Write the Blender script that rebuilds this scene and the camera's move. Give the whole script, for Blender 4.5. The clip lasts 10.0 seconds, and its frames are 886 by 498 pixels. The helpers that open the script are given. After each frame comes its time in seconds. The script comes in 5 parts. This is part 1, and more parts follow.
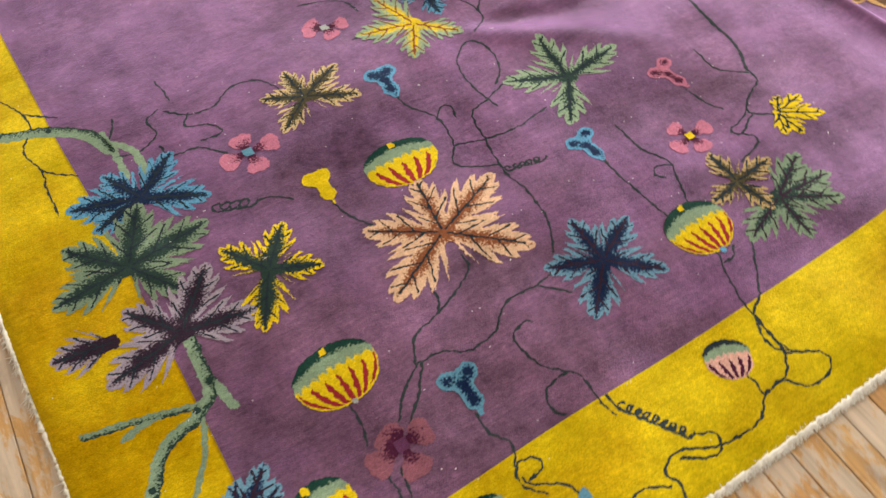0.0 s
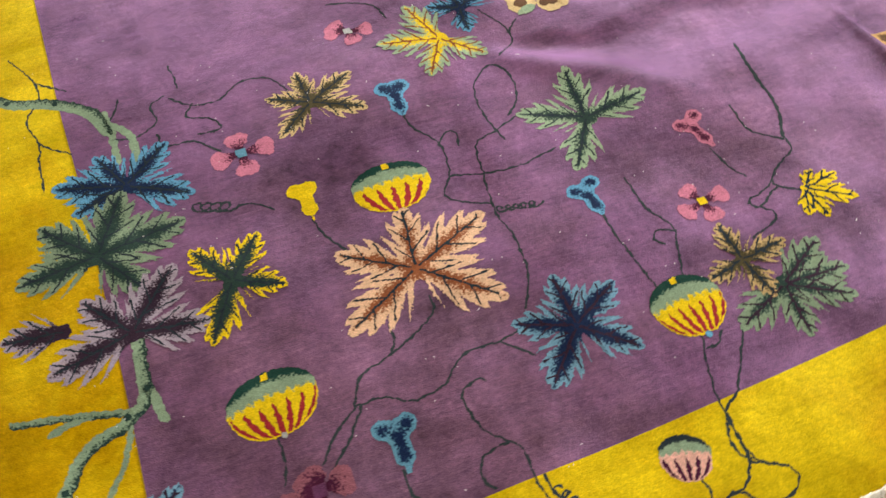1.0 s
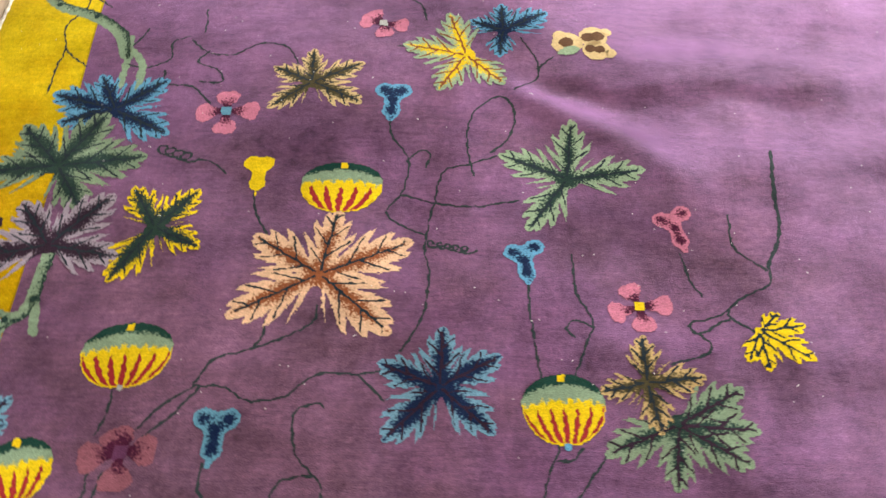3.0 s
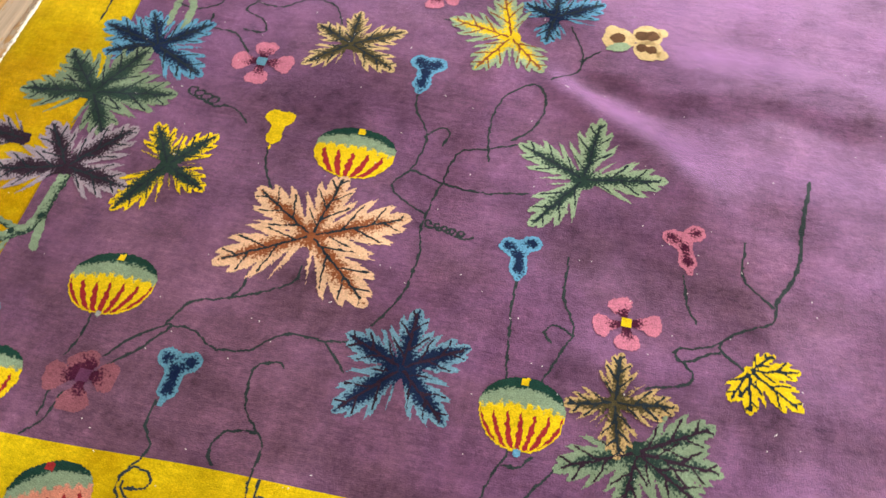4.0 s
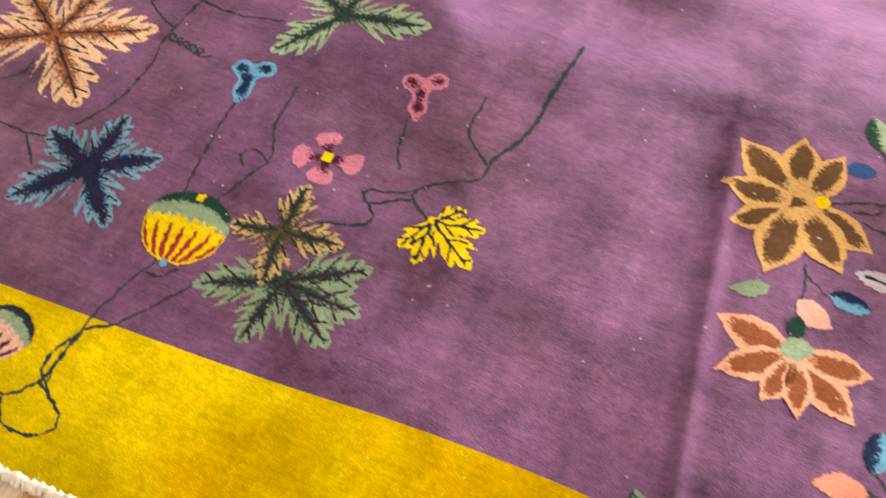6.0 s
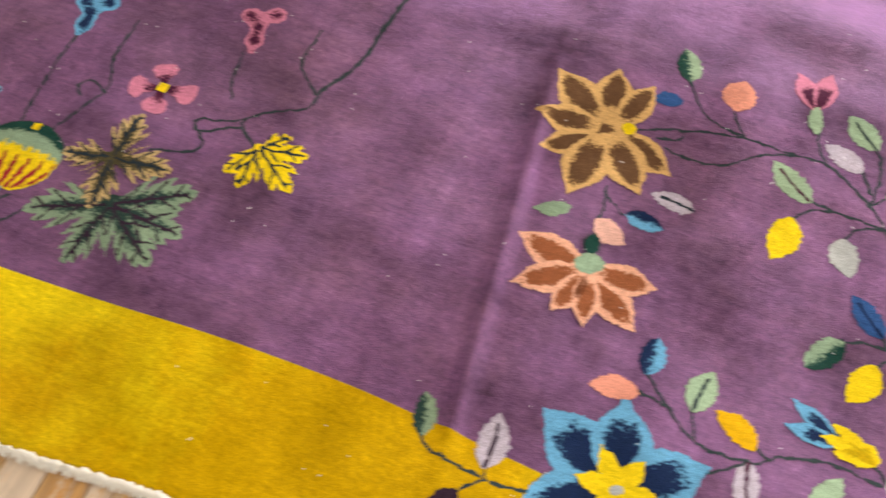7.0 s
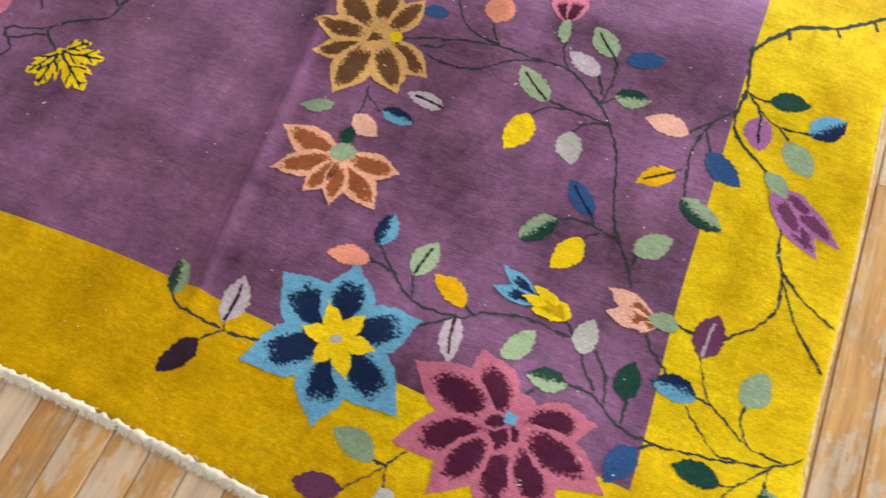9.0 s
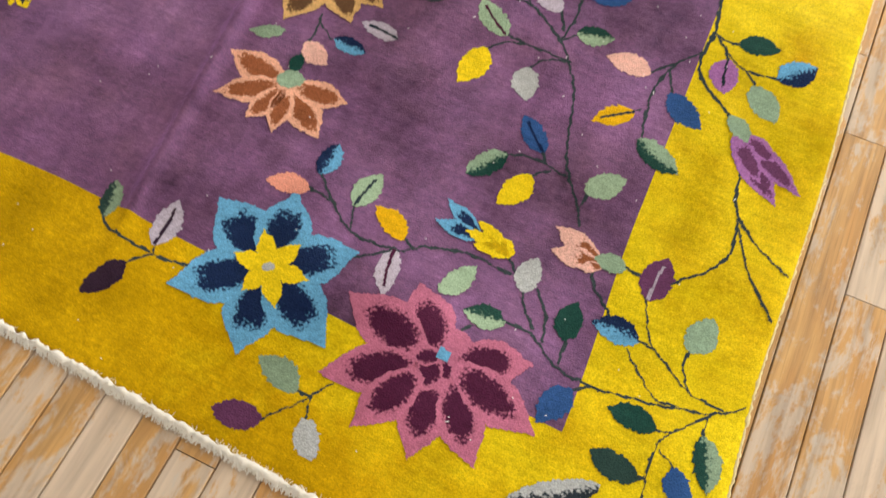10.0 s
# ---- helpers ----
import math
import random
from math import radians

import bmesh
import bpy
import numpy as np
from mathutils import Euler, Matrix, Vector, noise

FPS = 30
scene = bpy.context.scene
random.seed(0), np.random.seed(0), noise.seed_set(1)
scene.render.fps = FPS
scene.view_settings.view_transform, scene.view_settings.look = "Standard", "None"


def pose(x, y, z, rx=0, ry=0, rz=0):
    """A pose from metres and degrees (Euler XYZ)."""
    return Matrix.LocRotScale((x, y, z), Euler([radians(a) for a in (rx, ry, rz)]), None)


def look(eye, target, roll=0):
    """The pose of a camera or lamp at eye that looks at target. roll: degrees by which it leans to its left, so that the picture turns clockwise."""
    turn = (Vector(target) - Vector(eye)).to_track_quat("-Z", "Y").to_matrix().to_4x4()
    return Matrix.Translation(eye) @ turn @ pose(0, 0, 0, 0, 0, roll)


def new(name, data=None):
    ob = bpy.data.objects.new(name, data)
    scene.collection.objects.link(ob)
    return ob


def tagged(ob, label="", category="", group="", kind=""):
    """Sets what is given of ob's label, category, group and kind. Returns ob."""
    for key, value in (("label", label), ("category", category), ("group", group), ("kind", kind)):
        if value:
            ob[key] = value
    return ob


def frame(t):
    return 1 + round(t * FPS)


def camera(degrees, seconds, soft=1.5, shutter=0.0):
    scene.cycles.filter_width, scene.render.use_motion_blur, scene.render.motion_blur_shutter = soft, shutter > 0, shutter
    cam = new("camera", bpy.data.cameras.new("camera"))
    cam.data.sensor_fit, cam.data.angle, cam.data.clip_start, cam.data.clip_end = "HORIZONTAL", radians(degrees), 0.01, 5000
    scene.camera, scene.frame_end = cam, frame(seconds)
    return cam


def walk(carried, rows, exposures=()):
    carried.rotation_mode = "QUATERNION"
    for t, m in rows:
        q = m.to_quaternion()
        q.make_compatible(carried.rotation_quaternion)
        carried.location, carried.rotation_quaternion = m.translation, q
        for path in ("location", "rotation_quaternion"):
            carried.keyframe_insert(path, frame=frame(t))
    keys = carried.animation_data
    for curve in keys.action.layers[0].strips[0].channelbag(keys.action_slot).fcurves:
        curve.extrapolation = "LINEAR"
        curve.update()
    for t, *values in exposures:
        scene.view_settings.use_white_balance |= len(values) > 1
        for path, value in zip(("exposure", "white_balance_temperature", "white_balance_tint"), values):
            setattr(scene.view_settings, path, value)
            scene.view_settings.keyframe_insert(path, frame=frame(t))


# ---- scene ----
cam = camera(55.97, 10.0, shutter=0.5)
PATH = [
    (0, (0.595, -0.399, 1.243), (1.137, 0.635, -0.381), -3.0),
    (0.5, (0.713, -0.367, 1.243), (1.159, 0.69, -0.395), -2.8),
    (1, (0.828, -0.365, 1.236), (1.174, 0.717, -0.41), -2.7),
    (1.5, (0.97, -0.419, 1.238), (1.213, 0.687, -0.41), -2.6),
    (2, (1.077, -0.398, 1.225), (1.216, 0.717, -0.43), -2.5),
    (2.5, (1.18, -0.333, 1.22), (1.216, 0.789, -0.435), -2.2),
    (3, (1.293, -0.34, 1.216), (1.221, 0.781, -0.438), -1.8),
    (3.2, (1.344, -0.364, 1.214), (1.232, 0.756, -0.439), -1.4),
    (4.3, (1.515, -0.238, 1.165), (1.154, 0.762, -0.529), -3.8),
    (4.5, (1.562, -0.199, 1.146), (1.171, 0.773, -0.558), -4.1),
    (5, (1.802, -0.169, 1.037), (1.322, 0.792, -0.65), -5.1),
    (5.5, (1.955, -0.171, 1.0), (1.454, 0.767, -0.694), -4.9),
    (5.7, (2.01, -0.192, 1.003), (1.513, 0.716, -0.708), -5.0),
    (6.8, (2.229, -0.215, 1.04), (1.847, 0.607, -0.743), -2.2),
    (7, (2.305, -0.193, 1.029), (1.922, 0.633, -0.752), -2.1),
    (7.5, (2.431, -0.166, 1.018), (2.064, 0.651, -0.77), -1.7),
    (8, (2.503, -0.225, 1.047), (2.147, 0.589, -0.745), -1.4),
    (8.5, (2.58, -0.259, 1.083), (2.23, 0.55, -0.712), -1.0),
    (9, (2.696, -0.234, 1.086), (2.345, 0.564, -0.714), -0.8),
    (9.5, (2.77, -0.229, 1.075), (2.42, 0.557, -0.73), -0.1),
    (10, (2.798, -0.24, 1.012), (2.443, 0.524, -0.802), 0.3),
]
walk(cam, [(t, look(eye, target, roll)) for t, eye, target, roll in PATH],
     exposures=[(0.0, 0.03, 6600, 8), (2.5, 0.18, 6430, 8), (4.5, 0.28, 6550, 10), (5.5, 0.27, 7500, 12), (6.8, 0.05, 6700, 10), (7.5, -0.12, 6500, 10), (9.0, -0.27, 6450, 8), (10.0, -0.30, 6450, 8)])

# ---------------- light: overcast sky, lamps in window openings added out of view ---------
world = bpy.data.worlds.new("sky")
scene.world = world
world.use_nodes = True
wn = world.node_tree
sky = wn.nodes.new("ShaderNodeTexSky")
sky.sky_type = 'NISHITA'
sky.sun_disc = False
sky.sun_elevation, sky.sun_rotation = radians(48), radians(20)
wn.links.new(sky.outputs[0], wn.nodes["Background"].inputs[0])
wn.nodes["Background"].inputs[1].default_value = 0.12

ROOM = (-2.4, -3.0, 6.6, 5.2)          # x0, y0, x1, y1
FLOOR_Z, CEIL_Z = -0.013, 2.9


def window_light(name, size, power, m):
    lamp = bpy.data.lights.new(name, 'AREA')
    lamp.shape, lamp.size, lamp.size_y = 'RECTANGLE', size[0], size[1]
    lamp.energy, lamp.color = power, (1.0, 0.97, 0.93)
    ob = new(name, lamp)
    ob.matrix_world = m
    return ob


# windows out of view, added to light the rug: (wall, centre along the wall, sill height, width, height)
UNSEEN_WINDOWS = [("north", 0.2, 0.45, 1.5, 2.2), ("north", 3.9, 0.45, 2.4, 2.2), ("east", 1.6, 0.45, 3.0, 2.2), ("south", 1.5, 0.85, 2.4, 1.6)]
POWER = [40, 170, 190, 20]
for (wall, along, sill, wide, tall), power in zip(UNSEEN_WINDOWS, POWER):
    zc = sill + tall / 2
    eye = {"north": (along, ROOM[3] + 0.02, zc), "south": (along, ROOM[1] - 0.02, zc), "east": (ROOM[2] + 0.02, along, zc)}[wall]
    aim = {"north": (along, 0, zc - 2.0), "south": (along, 2, zc - 2.0), "east": (0, along, zc - 2.0)}[wall]
    flat = (aim[0], aim[1], zc)
    window_light("unseen_window_lamp", (wide - 0.1, tall - 0.1), power, look(eye, flat))


# ---------------- materials ----------------
def nodes_of(name):
    m = bpy.data.materials.new(name)
    m.use_nodes = True
    nt = m.node_tree
    return m, nt, nt.nodes["Principled BSDF"]


def add(nt, kind, **values):
    n = nt.nodes.new(kind)
    for key, value in values.items():
        n.inputs[key.replace("_", " ")].default_value = value
    return n


def mixed(nt, factor, a, b, blend='MIX'):
    n = nt.nodes.new("ShaderNodeMix")
    n.data_type, n.blend_type = 'RGBA', blend
    for i, v in ((0, factor), (6, a), (7, b)):
        if hasattr(v, "links"):
            nt.links.new(v, n.inputs[i])
        else:
            n.inputs[i].default_value = v
    return n.outputs[2]


def calc(nt, op, a, b=0.0, clamp=False):
    n = nt.nodes.new("ShaderNodeMath")
    n.operation, n.use_clamp = op, clamp
    for i, v in ((0, a), (1, b)):
        if hasattr(v, "links"):
            nt.links.new(v, n.inputs[i])
        else:
            n.inputs[i].default_value = v
    return n.outputs[0]


def ramp(nt, value, low, high):
    n = nt.nodes.new("ShaderNodeMapRange")
    n.inputs[1].default_value, n.inputs[2].default_value = low, high
    nt.links.new(value, n.inputs[0])
    return n.outputs[0]


def noise_of(nt, scale, detail=2.0, stretch=(1, 1, 1), rough=0.5):
    geo = nt.nodes.new("ShaderNodeNewGeometry")
    mp = nt.nodes.new("ShaderNodeMapping")
    mp.inputs["Scale"].default_value = stretch
    nt.links.new(geo.outputs["Position"], mp.inputs[0])
    n = add(nt, "ShaderNodeTexNoise", Scale=scale, Detail=detail, Roughness=rough)
    nt.links.new(mp.outputs[0], n.inputs["Vector"])
    return n.outputs["Fac"]


def grey(v):
    return (v, v, v, 1)


PILE = {}


def pile(name, light, dark=None, wear=0.25, sheen=0.35, nap_shading=0.6, ochre=None, gloss=0.08, tint=None, spots=()):
    """Cut wool pile. Where the mesh carries 'tone', the dark yarn is knotted in among the light one."""
    if name in PILE:
        return PILE[name]
    m, nt, b = nodes_of("wool_" + name)
    col = (*light, 1)
    if dark:
        at = nt.nodes.new("ShaderNodeAttribute")
        at.attribute_name = "tone"
        grain = calc(nt, 'MULTIPLY', calc(nt, 'SUBTRACT', noise_of(nt, 260, 1.0), 0.5), 1.5)
        grain = calc(nt, 'ADD', grain, calc(nt, 'MULTIPLY', calc(nt, 'SUBTRACT', noise_of(nt, 60, 2.0), 0.5), 0.5))
        f = ramp(nt, calc(nt, 'ADD', at.outputs["Fac"], grain), 0.34, 0.66)
        col = mixed(nt, f, col, (*dark, 1))
    # abrash: soft bands across the weave, brushed blotches, single knots
    if ochre:
        level = calc(nt, 'ADD', calc(nt, 'MULTIPLY', noise_of(nt, 6.5, 6.0, (1, 1.2, 1), 0.68), 0.75), calc(nt, 'MULTIPLY', noise_of(nt, 1.7, 2.0), 0.35))
        for sx, sy, reach, much in spots:
            geo = nt.nodes.new("ShaderNodeNewGeometry")
            far = nt.nodes.new("ShaderNodeVectorMath")
            far.operation = 'DISTANCE'
            far.inputs[1].default_value = (sx, sy, 0)
            nt.links.new(geo.outputs["Position"], far.inputs[0])
            level = calc(nt, 'ADD', level, calc(nt, 'MULTIPLY', ramp(nt, far.outputs["Value"], reach, 0.0), much))
        stain = ramp(nt, level, 0.50, 0.78)
        col = mixed(nt, calc(nt, 'MULTIPLY', stain, 0.9), col, (*ochre, 1))
    bands = ramp(nt, noise_of(nt, 2.6, 4.0, (1.0, 1.9, 1), 0.6), 0.32, 0.68)
    col = mixed(nt, wear, col, mixed(nt, bands, grey(0.50), grey(1.45)), 'MULTIPLY')
    blotch = ramp(nt, noise_of(nt, 11.0, 6.0, (1.5, 1, 1), 0.72), 0.34, 0.66)
    col = mixed(nt, wear, col, mixed(nt, blotch, grey(0.55), grey(1.42)), 'MULTIPLY')
    speck = ramp(nt, noise_of(nt, 95, 4.0, (1, 1.4, 1), 0.72), 0.32, 0.68)
    col = mixed(nt, wear * 0.75, col, mixed(nt, speck, grey(0.42), grey(1.55)), 'MULTIPLY')
    weft = ramp(nt, noise_of(nt, 45, 3.0, (0.35, 3.2, 1), 0.6), 0.3, 0.7)
    col = mixed(nt, wear * 0.7, col, mixed(nt, weft, grey(0.62), grey(1.35)), 'MULTIPLY')
    if wear > 0.5:
        # rows of knots where the pile is worn low
        rows = ramp(nt, noise_of(nt, 120, 2.0, (0.3, 2.6, 1), 0.7), 0.52, 0.68)
        low = ramp(nt, noise_of(nt, 9.0, 4.0, (0.8, 1.6, 1), 0.7), 0.42, 0.62)
        col = mixed(nt, calc(nt, 'MULTIPLY', calc(nt, 'MULTIPLY', rows, low), 0.75), col, grey(0.40), 'MULTIPLY')
    knots = ramp(nt, noise_of(nt, 420, 2.0, (1, 1, 1)), 0.3, 0.7)
    col = mixed(nt, 0.42, col, mixed(nt, knots, grey(0.5), grey(1.45)), 'MULTIPLY')
    nt.links.new(col, b.inputs["Base Color"])
    b.inputs["Roughness"].default_value = 0.62
    brushed = calc(nt, 'ADD', calc(nt, 'MULTIPLY', bands, 1.2), calc(nt, 'MULTIPLY', blotch, 0.5))
    nt.links.new(calc(nt, 'MULTIPLY', brushed, gloss), b.inputs["Specular IOR Level"])
    b.inputs["Specular Tint"].default_value = (*(tint or [0.25 + 0.75 * v / max(light) for v in light]), 1)
    b.inputs["Sheen Weight"].default_value = sheen
    b.inputs["Sheen Roughness"].default_value = 0.4
    top = max(light)
    b.inputs["Sheen Tint"].default_value = (*(tint or [0.12 + 0.88 * v / top for v in light]), 1)
    # tufts, and the nap that leans this way and that where it was brushed
    bump = add(nt, "ShaderNodeBump", Strength=0.55, Distance=0.004)
    nt.links.new(calc(nt, 'ADD', calc(nt, 'MULTIPLY', noise_of(nt, 500, 2.0), 0.6), calc(nt, 'MULTIPLY', noise_of(nt, 40, 3.0, (1, 1.3, 1)), 0.6)), bump.inputs["Height"])
    lean = add(nt, "ShaderNodeBump", Strength=nap_shading, Distance=0.12)
    nt.links.new(noise_of(nt, 2.6, 1.5, (1.25, 1.0, 1), 0.4), lean.inputs["Height"])
    nt.links.new(lean.outputs[0], bump.inputs["Normal"])
    nt.links.new(bump.outputs[0], b.inputs["Normal"])
    PILE[name] = m
    return m


C = {
    "purple": (0.114, 0.052, 0.104), "gold": (0.70, 0.53, 0.008), "ink": (0.020, 0.030, 0.040), "stem": (0.034, 0.048, 0.052),
    "sky": (0.13, 0.36, 0.58), "teal": (0.12, 0.30, 0.43), "navy": (0.010, 0.020, 0.065), "steel": (0.165, 0.335, 0.47), "denim": (0.030, 0.085, 0.24),
    "sage": (0.255, 0.365, 0.25), "moss": (0.22, 0.31, 0.21), "bottle": (0.012, 0.050, 0.040), "fern": (0.022, 0.048, 0.042),
    "mint": (0.31, 0.43, 0.29), "lilac": (0.48, 0.43, 0.52), "mauve": (0.37, 0.32, 0.40), "plum": (0.032, 0.017, 0.032),
    "grape": (0.125, 0.042, 0.105), "orchid": (0.36, 0.15, 0.38), "rose": (0.46, 0.145, 0.235), "dusky": (0.28, 0.105, 0.145), "pink": (0.57, 0.20, 0.31),
    "wine": (0.065, 0.012, 0.038), "peach": (0.76, 0.50, 0.33), "rust": (0.26, 0.085, 0.035), "coral": (0.70, 0.29, 0.21), "salmon": (0.72, 0.38, 0.26),
    "blush": (0.74, 0.43, 0.36), "tan": (0.62, 0.38, 0.15), "umber": (0.115, 0.058, 0.028), "olive": (0.07, 0.06, 0.03),
    "cream": (0.68, 0.52, 0.27), "sand": (0.54, 0.39, 0.18), "lemon": (0.82, 0.60, 0.012), "amber": (0.68, 0.385, 0.006), "red": (0.34, 0.030, 0.035), "silver": (0.42, 0.44, 0.44),
}


def wool(light, dark=None):
    return pile(light + ("_" + dark if dark else ""), C[light], C[dark] if dark else None, 0.26, 0.05)


def wood_material():
    m, nt, b = nodes_of("worn_oak_strip")
    info = nt.nodes.new("ShaderNodeObjectInfo")
    geo = nt.nodes.new("ShaderNodeNewGeometry")
    shift = nt.nodes.new("ShaderNodeVectorMath")
    shift.operation = 'ADD'
    off = nt.nodes.new("ShaderNodeCombineXYZ")
    nt.links.new(calc(nt, 'MULTIPLY', info.outputs["Random"], 40.0), off.inputs[0])
    nt.links.new(calc(nt, 'MULTIPLY', info.outputs["Random"], 17.0), off.inputs[1])
    nt.links.new(geo.outputs["Position"], shift.inputs[0])
    nt.links.new(off.outputs[0], shift.inputs[1])

    def grain(scale, stretch, detail=4.0, rough=0.6):
        mp = nt.nodes.new("ShaderNodeMapping")
        mp.inputs["Scale"].default_value = stretch
        nt.links.new(shift.outputs[0], mp.inputs[0])
        n = add(nt, "ShaderNodeTexNoise", Scale=scale, Detail=detail, Roughness=rough, Distortion=0.4)
        nt.links.new(mp.outputs[0], n.inputs["Vector"])
        return n.outputs["Fac"]

    fine = grain(70, (1, 0.06, 1))
    broad = grain(14, (1, 0.22, 1), 5.0, 0.65)
    chips = grain(85, (1, 0.30, 1), 4.0, 0.7)
    worn = calc(nt, 'ADD', calc(nt, 'MULTIPLY', grain(11, (1.0, 0.42, 1), 9.0, 0.74), 0.78), calc(nt, 'MULTIPLY', chips, 0.22))
    col = mixed(nt, ramp(nt, broad, 0.3, 0.7), (0.54, 0.27, 0.078, 1), (0.66, 0.41, 0.16, 1))
    col = mixed(nt, calc(nt, 'MULTIPLY', ramp(nt, fine, 0.45, 0.66), 0.45), col, (0.22, 0.12, 0.05, 1))
    pores = grain(260, (1, 0.035, 1), 3.0, 0.6)
    col = mixed(nt, calc(nt, 'MULTIPLY', ramp(nt, pores, 0.5, 0.7), 0.35), col, (0.12, 0.06, 0.028, 1))
    bare = ramp(nt, calc(nt, 'ADD', worn, calc(nt, 'MULTIPLY', calc(nt, 'SUBTRACT', info.outputs["Random"], 0.5), 0.12)), 0.462, 0.515)
    col = mixed(nt, calc(nt, 'MULTIPLY', bare, 0.80), col, mixed(nt, ramp(nt, fine, 0.35, 0.7), (0.66, 0.57, 0.465, 1), (0.43, 0.365, 0.295, 1)))
    col = mixed(nt, 0.5, col, mixed(nt, info.outputs["Random"], grey(0.85), grey(1.18)), 'MULTIPLY')
    stain = ramp(nt, grain(9, (1, 0.6, 1), 7.0, 0.7), 0.56, 0.72)
    col = mixed(nt, calc(nt, 'MULTIPLY', stain, 0.45), col, (0.21, 0.165, 0.125, 1))
    scuff = ramp(nt, grain(30, (1, 0.45, 1), 6.0, 0.78), 0.60, 0.68)
    col = mixed(nt, calc(nt, 'MULTIPLY', scuff, 0.6), col, (0.52, 0.48, 0.42, 1))
    nt.links.new(col, b.inputs["Base Color"])
    rough = mixed(nt, bare, grey(0.38), grey(0.75))
    nt.links.new(rough, b.inputs["Roughness"])
    bump = add(nt, "ShaderNodeBump", Strength=0.35, Distance=0.002)
    nt.links.new(fine, bump.inputs["Height"])
    nt.links.new(bump.outputs[0], b.inputs["Normal"])
    return m


def plain(name, colour, rough=0.8, wear=0.1, scale=6.0, bumpy=0.1):
    m, nt, b = nodes_of(name)
    v = ramp(nt, noise_of(nt, scale, 5.0), 0.3, 0.7)
    nt.links.new(mixed(nt, wear, (*colour, 1), mixed(nt, v, grey(0.6), grey(1.25)), 'MULTIPLY'), b.inputs["Base Color"])
    b.inputs["Roughness"].default_value = rough
    bump = add(nt, "ShaderNodeBump", Strength=bumpy, Distance=0.002)
    nt.links.new(noise_of(nt, 120, 3.0), bump.inputs["Height"])
    nt.links.new(bump.outputs[0], b.inputs["Normal"])
    return m


PLASTER = plain("painted_plaster", (0.62, 0.60, 0.56))
CEILING = plain("white_ceiling_paint", (0.82, 0.81, 0.79))
SUBFLOOR = plain("dark_subfloor", (0.022, 0.016, 0.012), 0.9, 0.3, 20)
OAK = wood_material()
COTTON = plain("cotton_warp", (0.90, 0.87, 0.78), 0.9, 0.18, 160, 0.5)
SELVAGE = plain("straw_selvage", (0.66, 0.56, 0.30), 0.9, 0.35, 160, 0.5)
LINT = plain("white_lint", (0.85, 0.85, 0.85), 0.9)
FRAME_PAINT = plain("window_frame_paint", (0.75, 0.74, 0.71), 0.45)


# ---------------- mesh helpers ----------------
def mesh_from(name, verts, faces, material, smooth=True):
    me = bpy.data.meshes.new(name)
    me.from_pydata(verts, [], faces)
    me.materials.append(material)
    if smooth:
        me.polygons.foreach_set("use_smooth", [True] * len(me.polygons))
    me.update()
    return me


def part_from(name, me, parent, label=""):
    ob = new(name, me)
    ob.parent = parent
    return tagged(ob, label)


def box_bm(bm, lo, hi, bevel=0.0):
    r = bmesh.ops.create_cube(bm, size=1.0)
    size = [hi[i] - lo[i] for i in range(3)]
    mid = [(hi[i] + lo[i]) / 2 for i in range(3)]
    bmesh.ops.transform(bm, matrix=Matrix.Translation(mid) @ Matrix.Diagonal((*size, 1)), verts=r["verts"])
    if bevel:
        edges = list({e for v in r["verts"] for e in v.link_edges})
        bmesh.ops.bevel(bm, geom=edges, offset=bevel, segments=2, affect='EDGES', profile=0.5)


def mesh_of_boxes(name, boxes, material, bevel=0.0):
    bm = bmesh.new()
    for lo, hi in boxes:
        box_bm(bm, lo, hi, bevel)
    me = bpy.data.meshes.new(name)
    bm.to_mesh(me)
    bm.free()
    me.materials.append(material)
    return me


# ---------------- the room ----------------
def wall(name, side):
    """A wall 0.2 m thick with its window openings cut through."""
    x0, y0, x1, y1 = ROOM
    t = 0.2
    lo, hi = (x0 - t, x1 + t) if side in ("north", "south") else (y0, y1)
    holes = sorted((c - w / 2, c + w / 2, s, s + h) for wl, c, s, w, h in UNSEEN_WINDOWS if wl == side)
    spans, at = [], lo
    for a, b, s, h in holes:
        spans += [(at, a, FLOOR_Z - 0.1, CEIL_Z), (a, b, FLOOR_Z - 0.1, s), (a, b, h, CEIL_Z)]
        at = b
    spans.append((at, hi, FLOOR_Z - 0.1, CEIL_Z))
    d = {"north": (y1, y1 + t), "south": (y0 - t, y0), "east": (x1, x1 + t), "west": (x0 - t, x0)}[side]
    boxes = []
    for a, b, z0, z1 in spans:
        boxes.append(((a, d[0], z0), (b, d[1], z1)) if side in ("north", "south") else ((d[0], a, z0), (d[1], b, z1)))
    return tagged(new(name, mesh_of_boxes(name, boxes, PLASTER)), "plain off-white plaster wall closing the room", "wall", kind="structure")


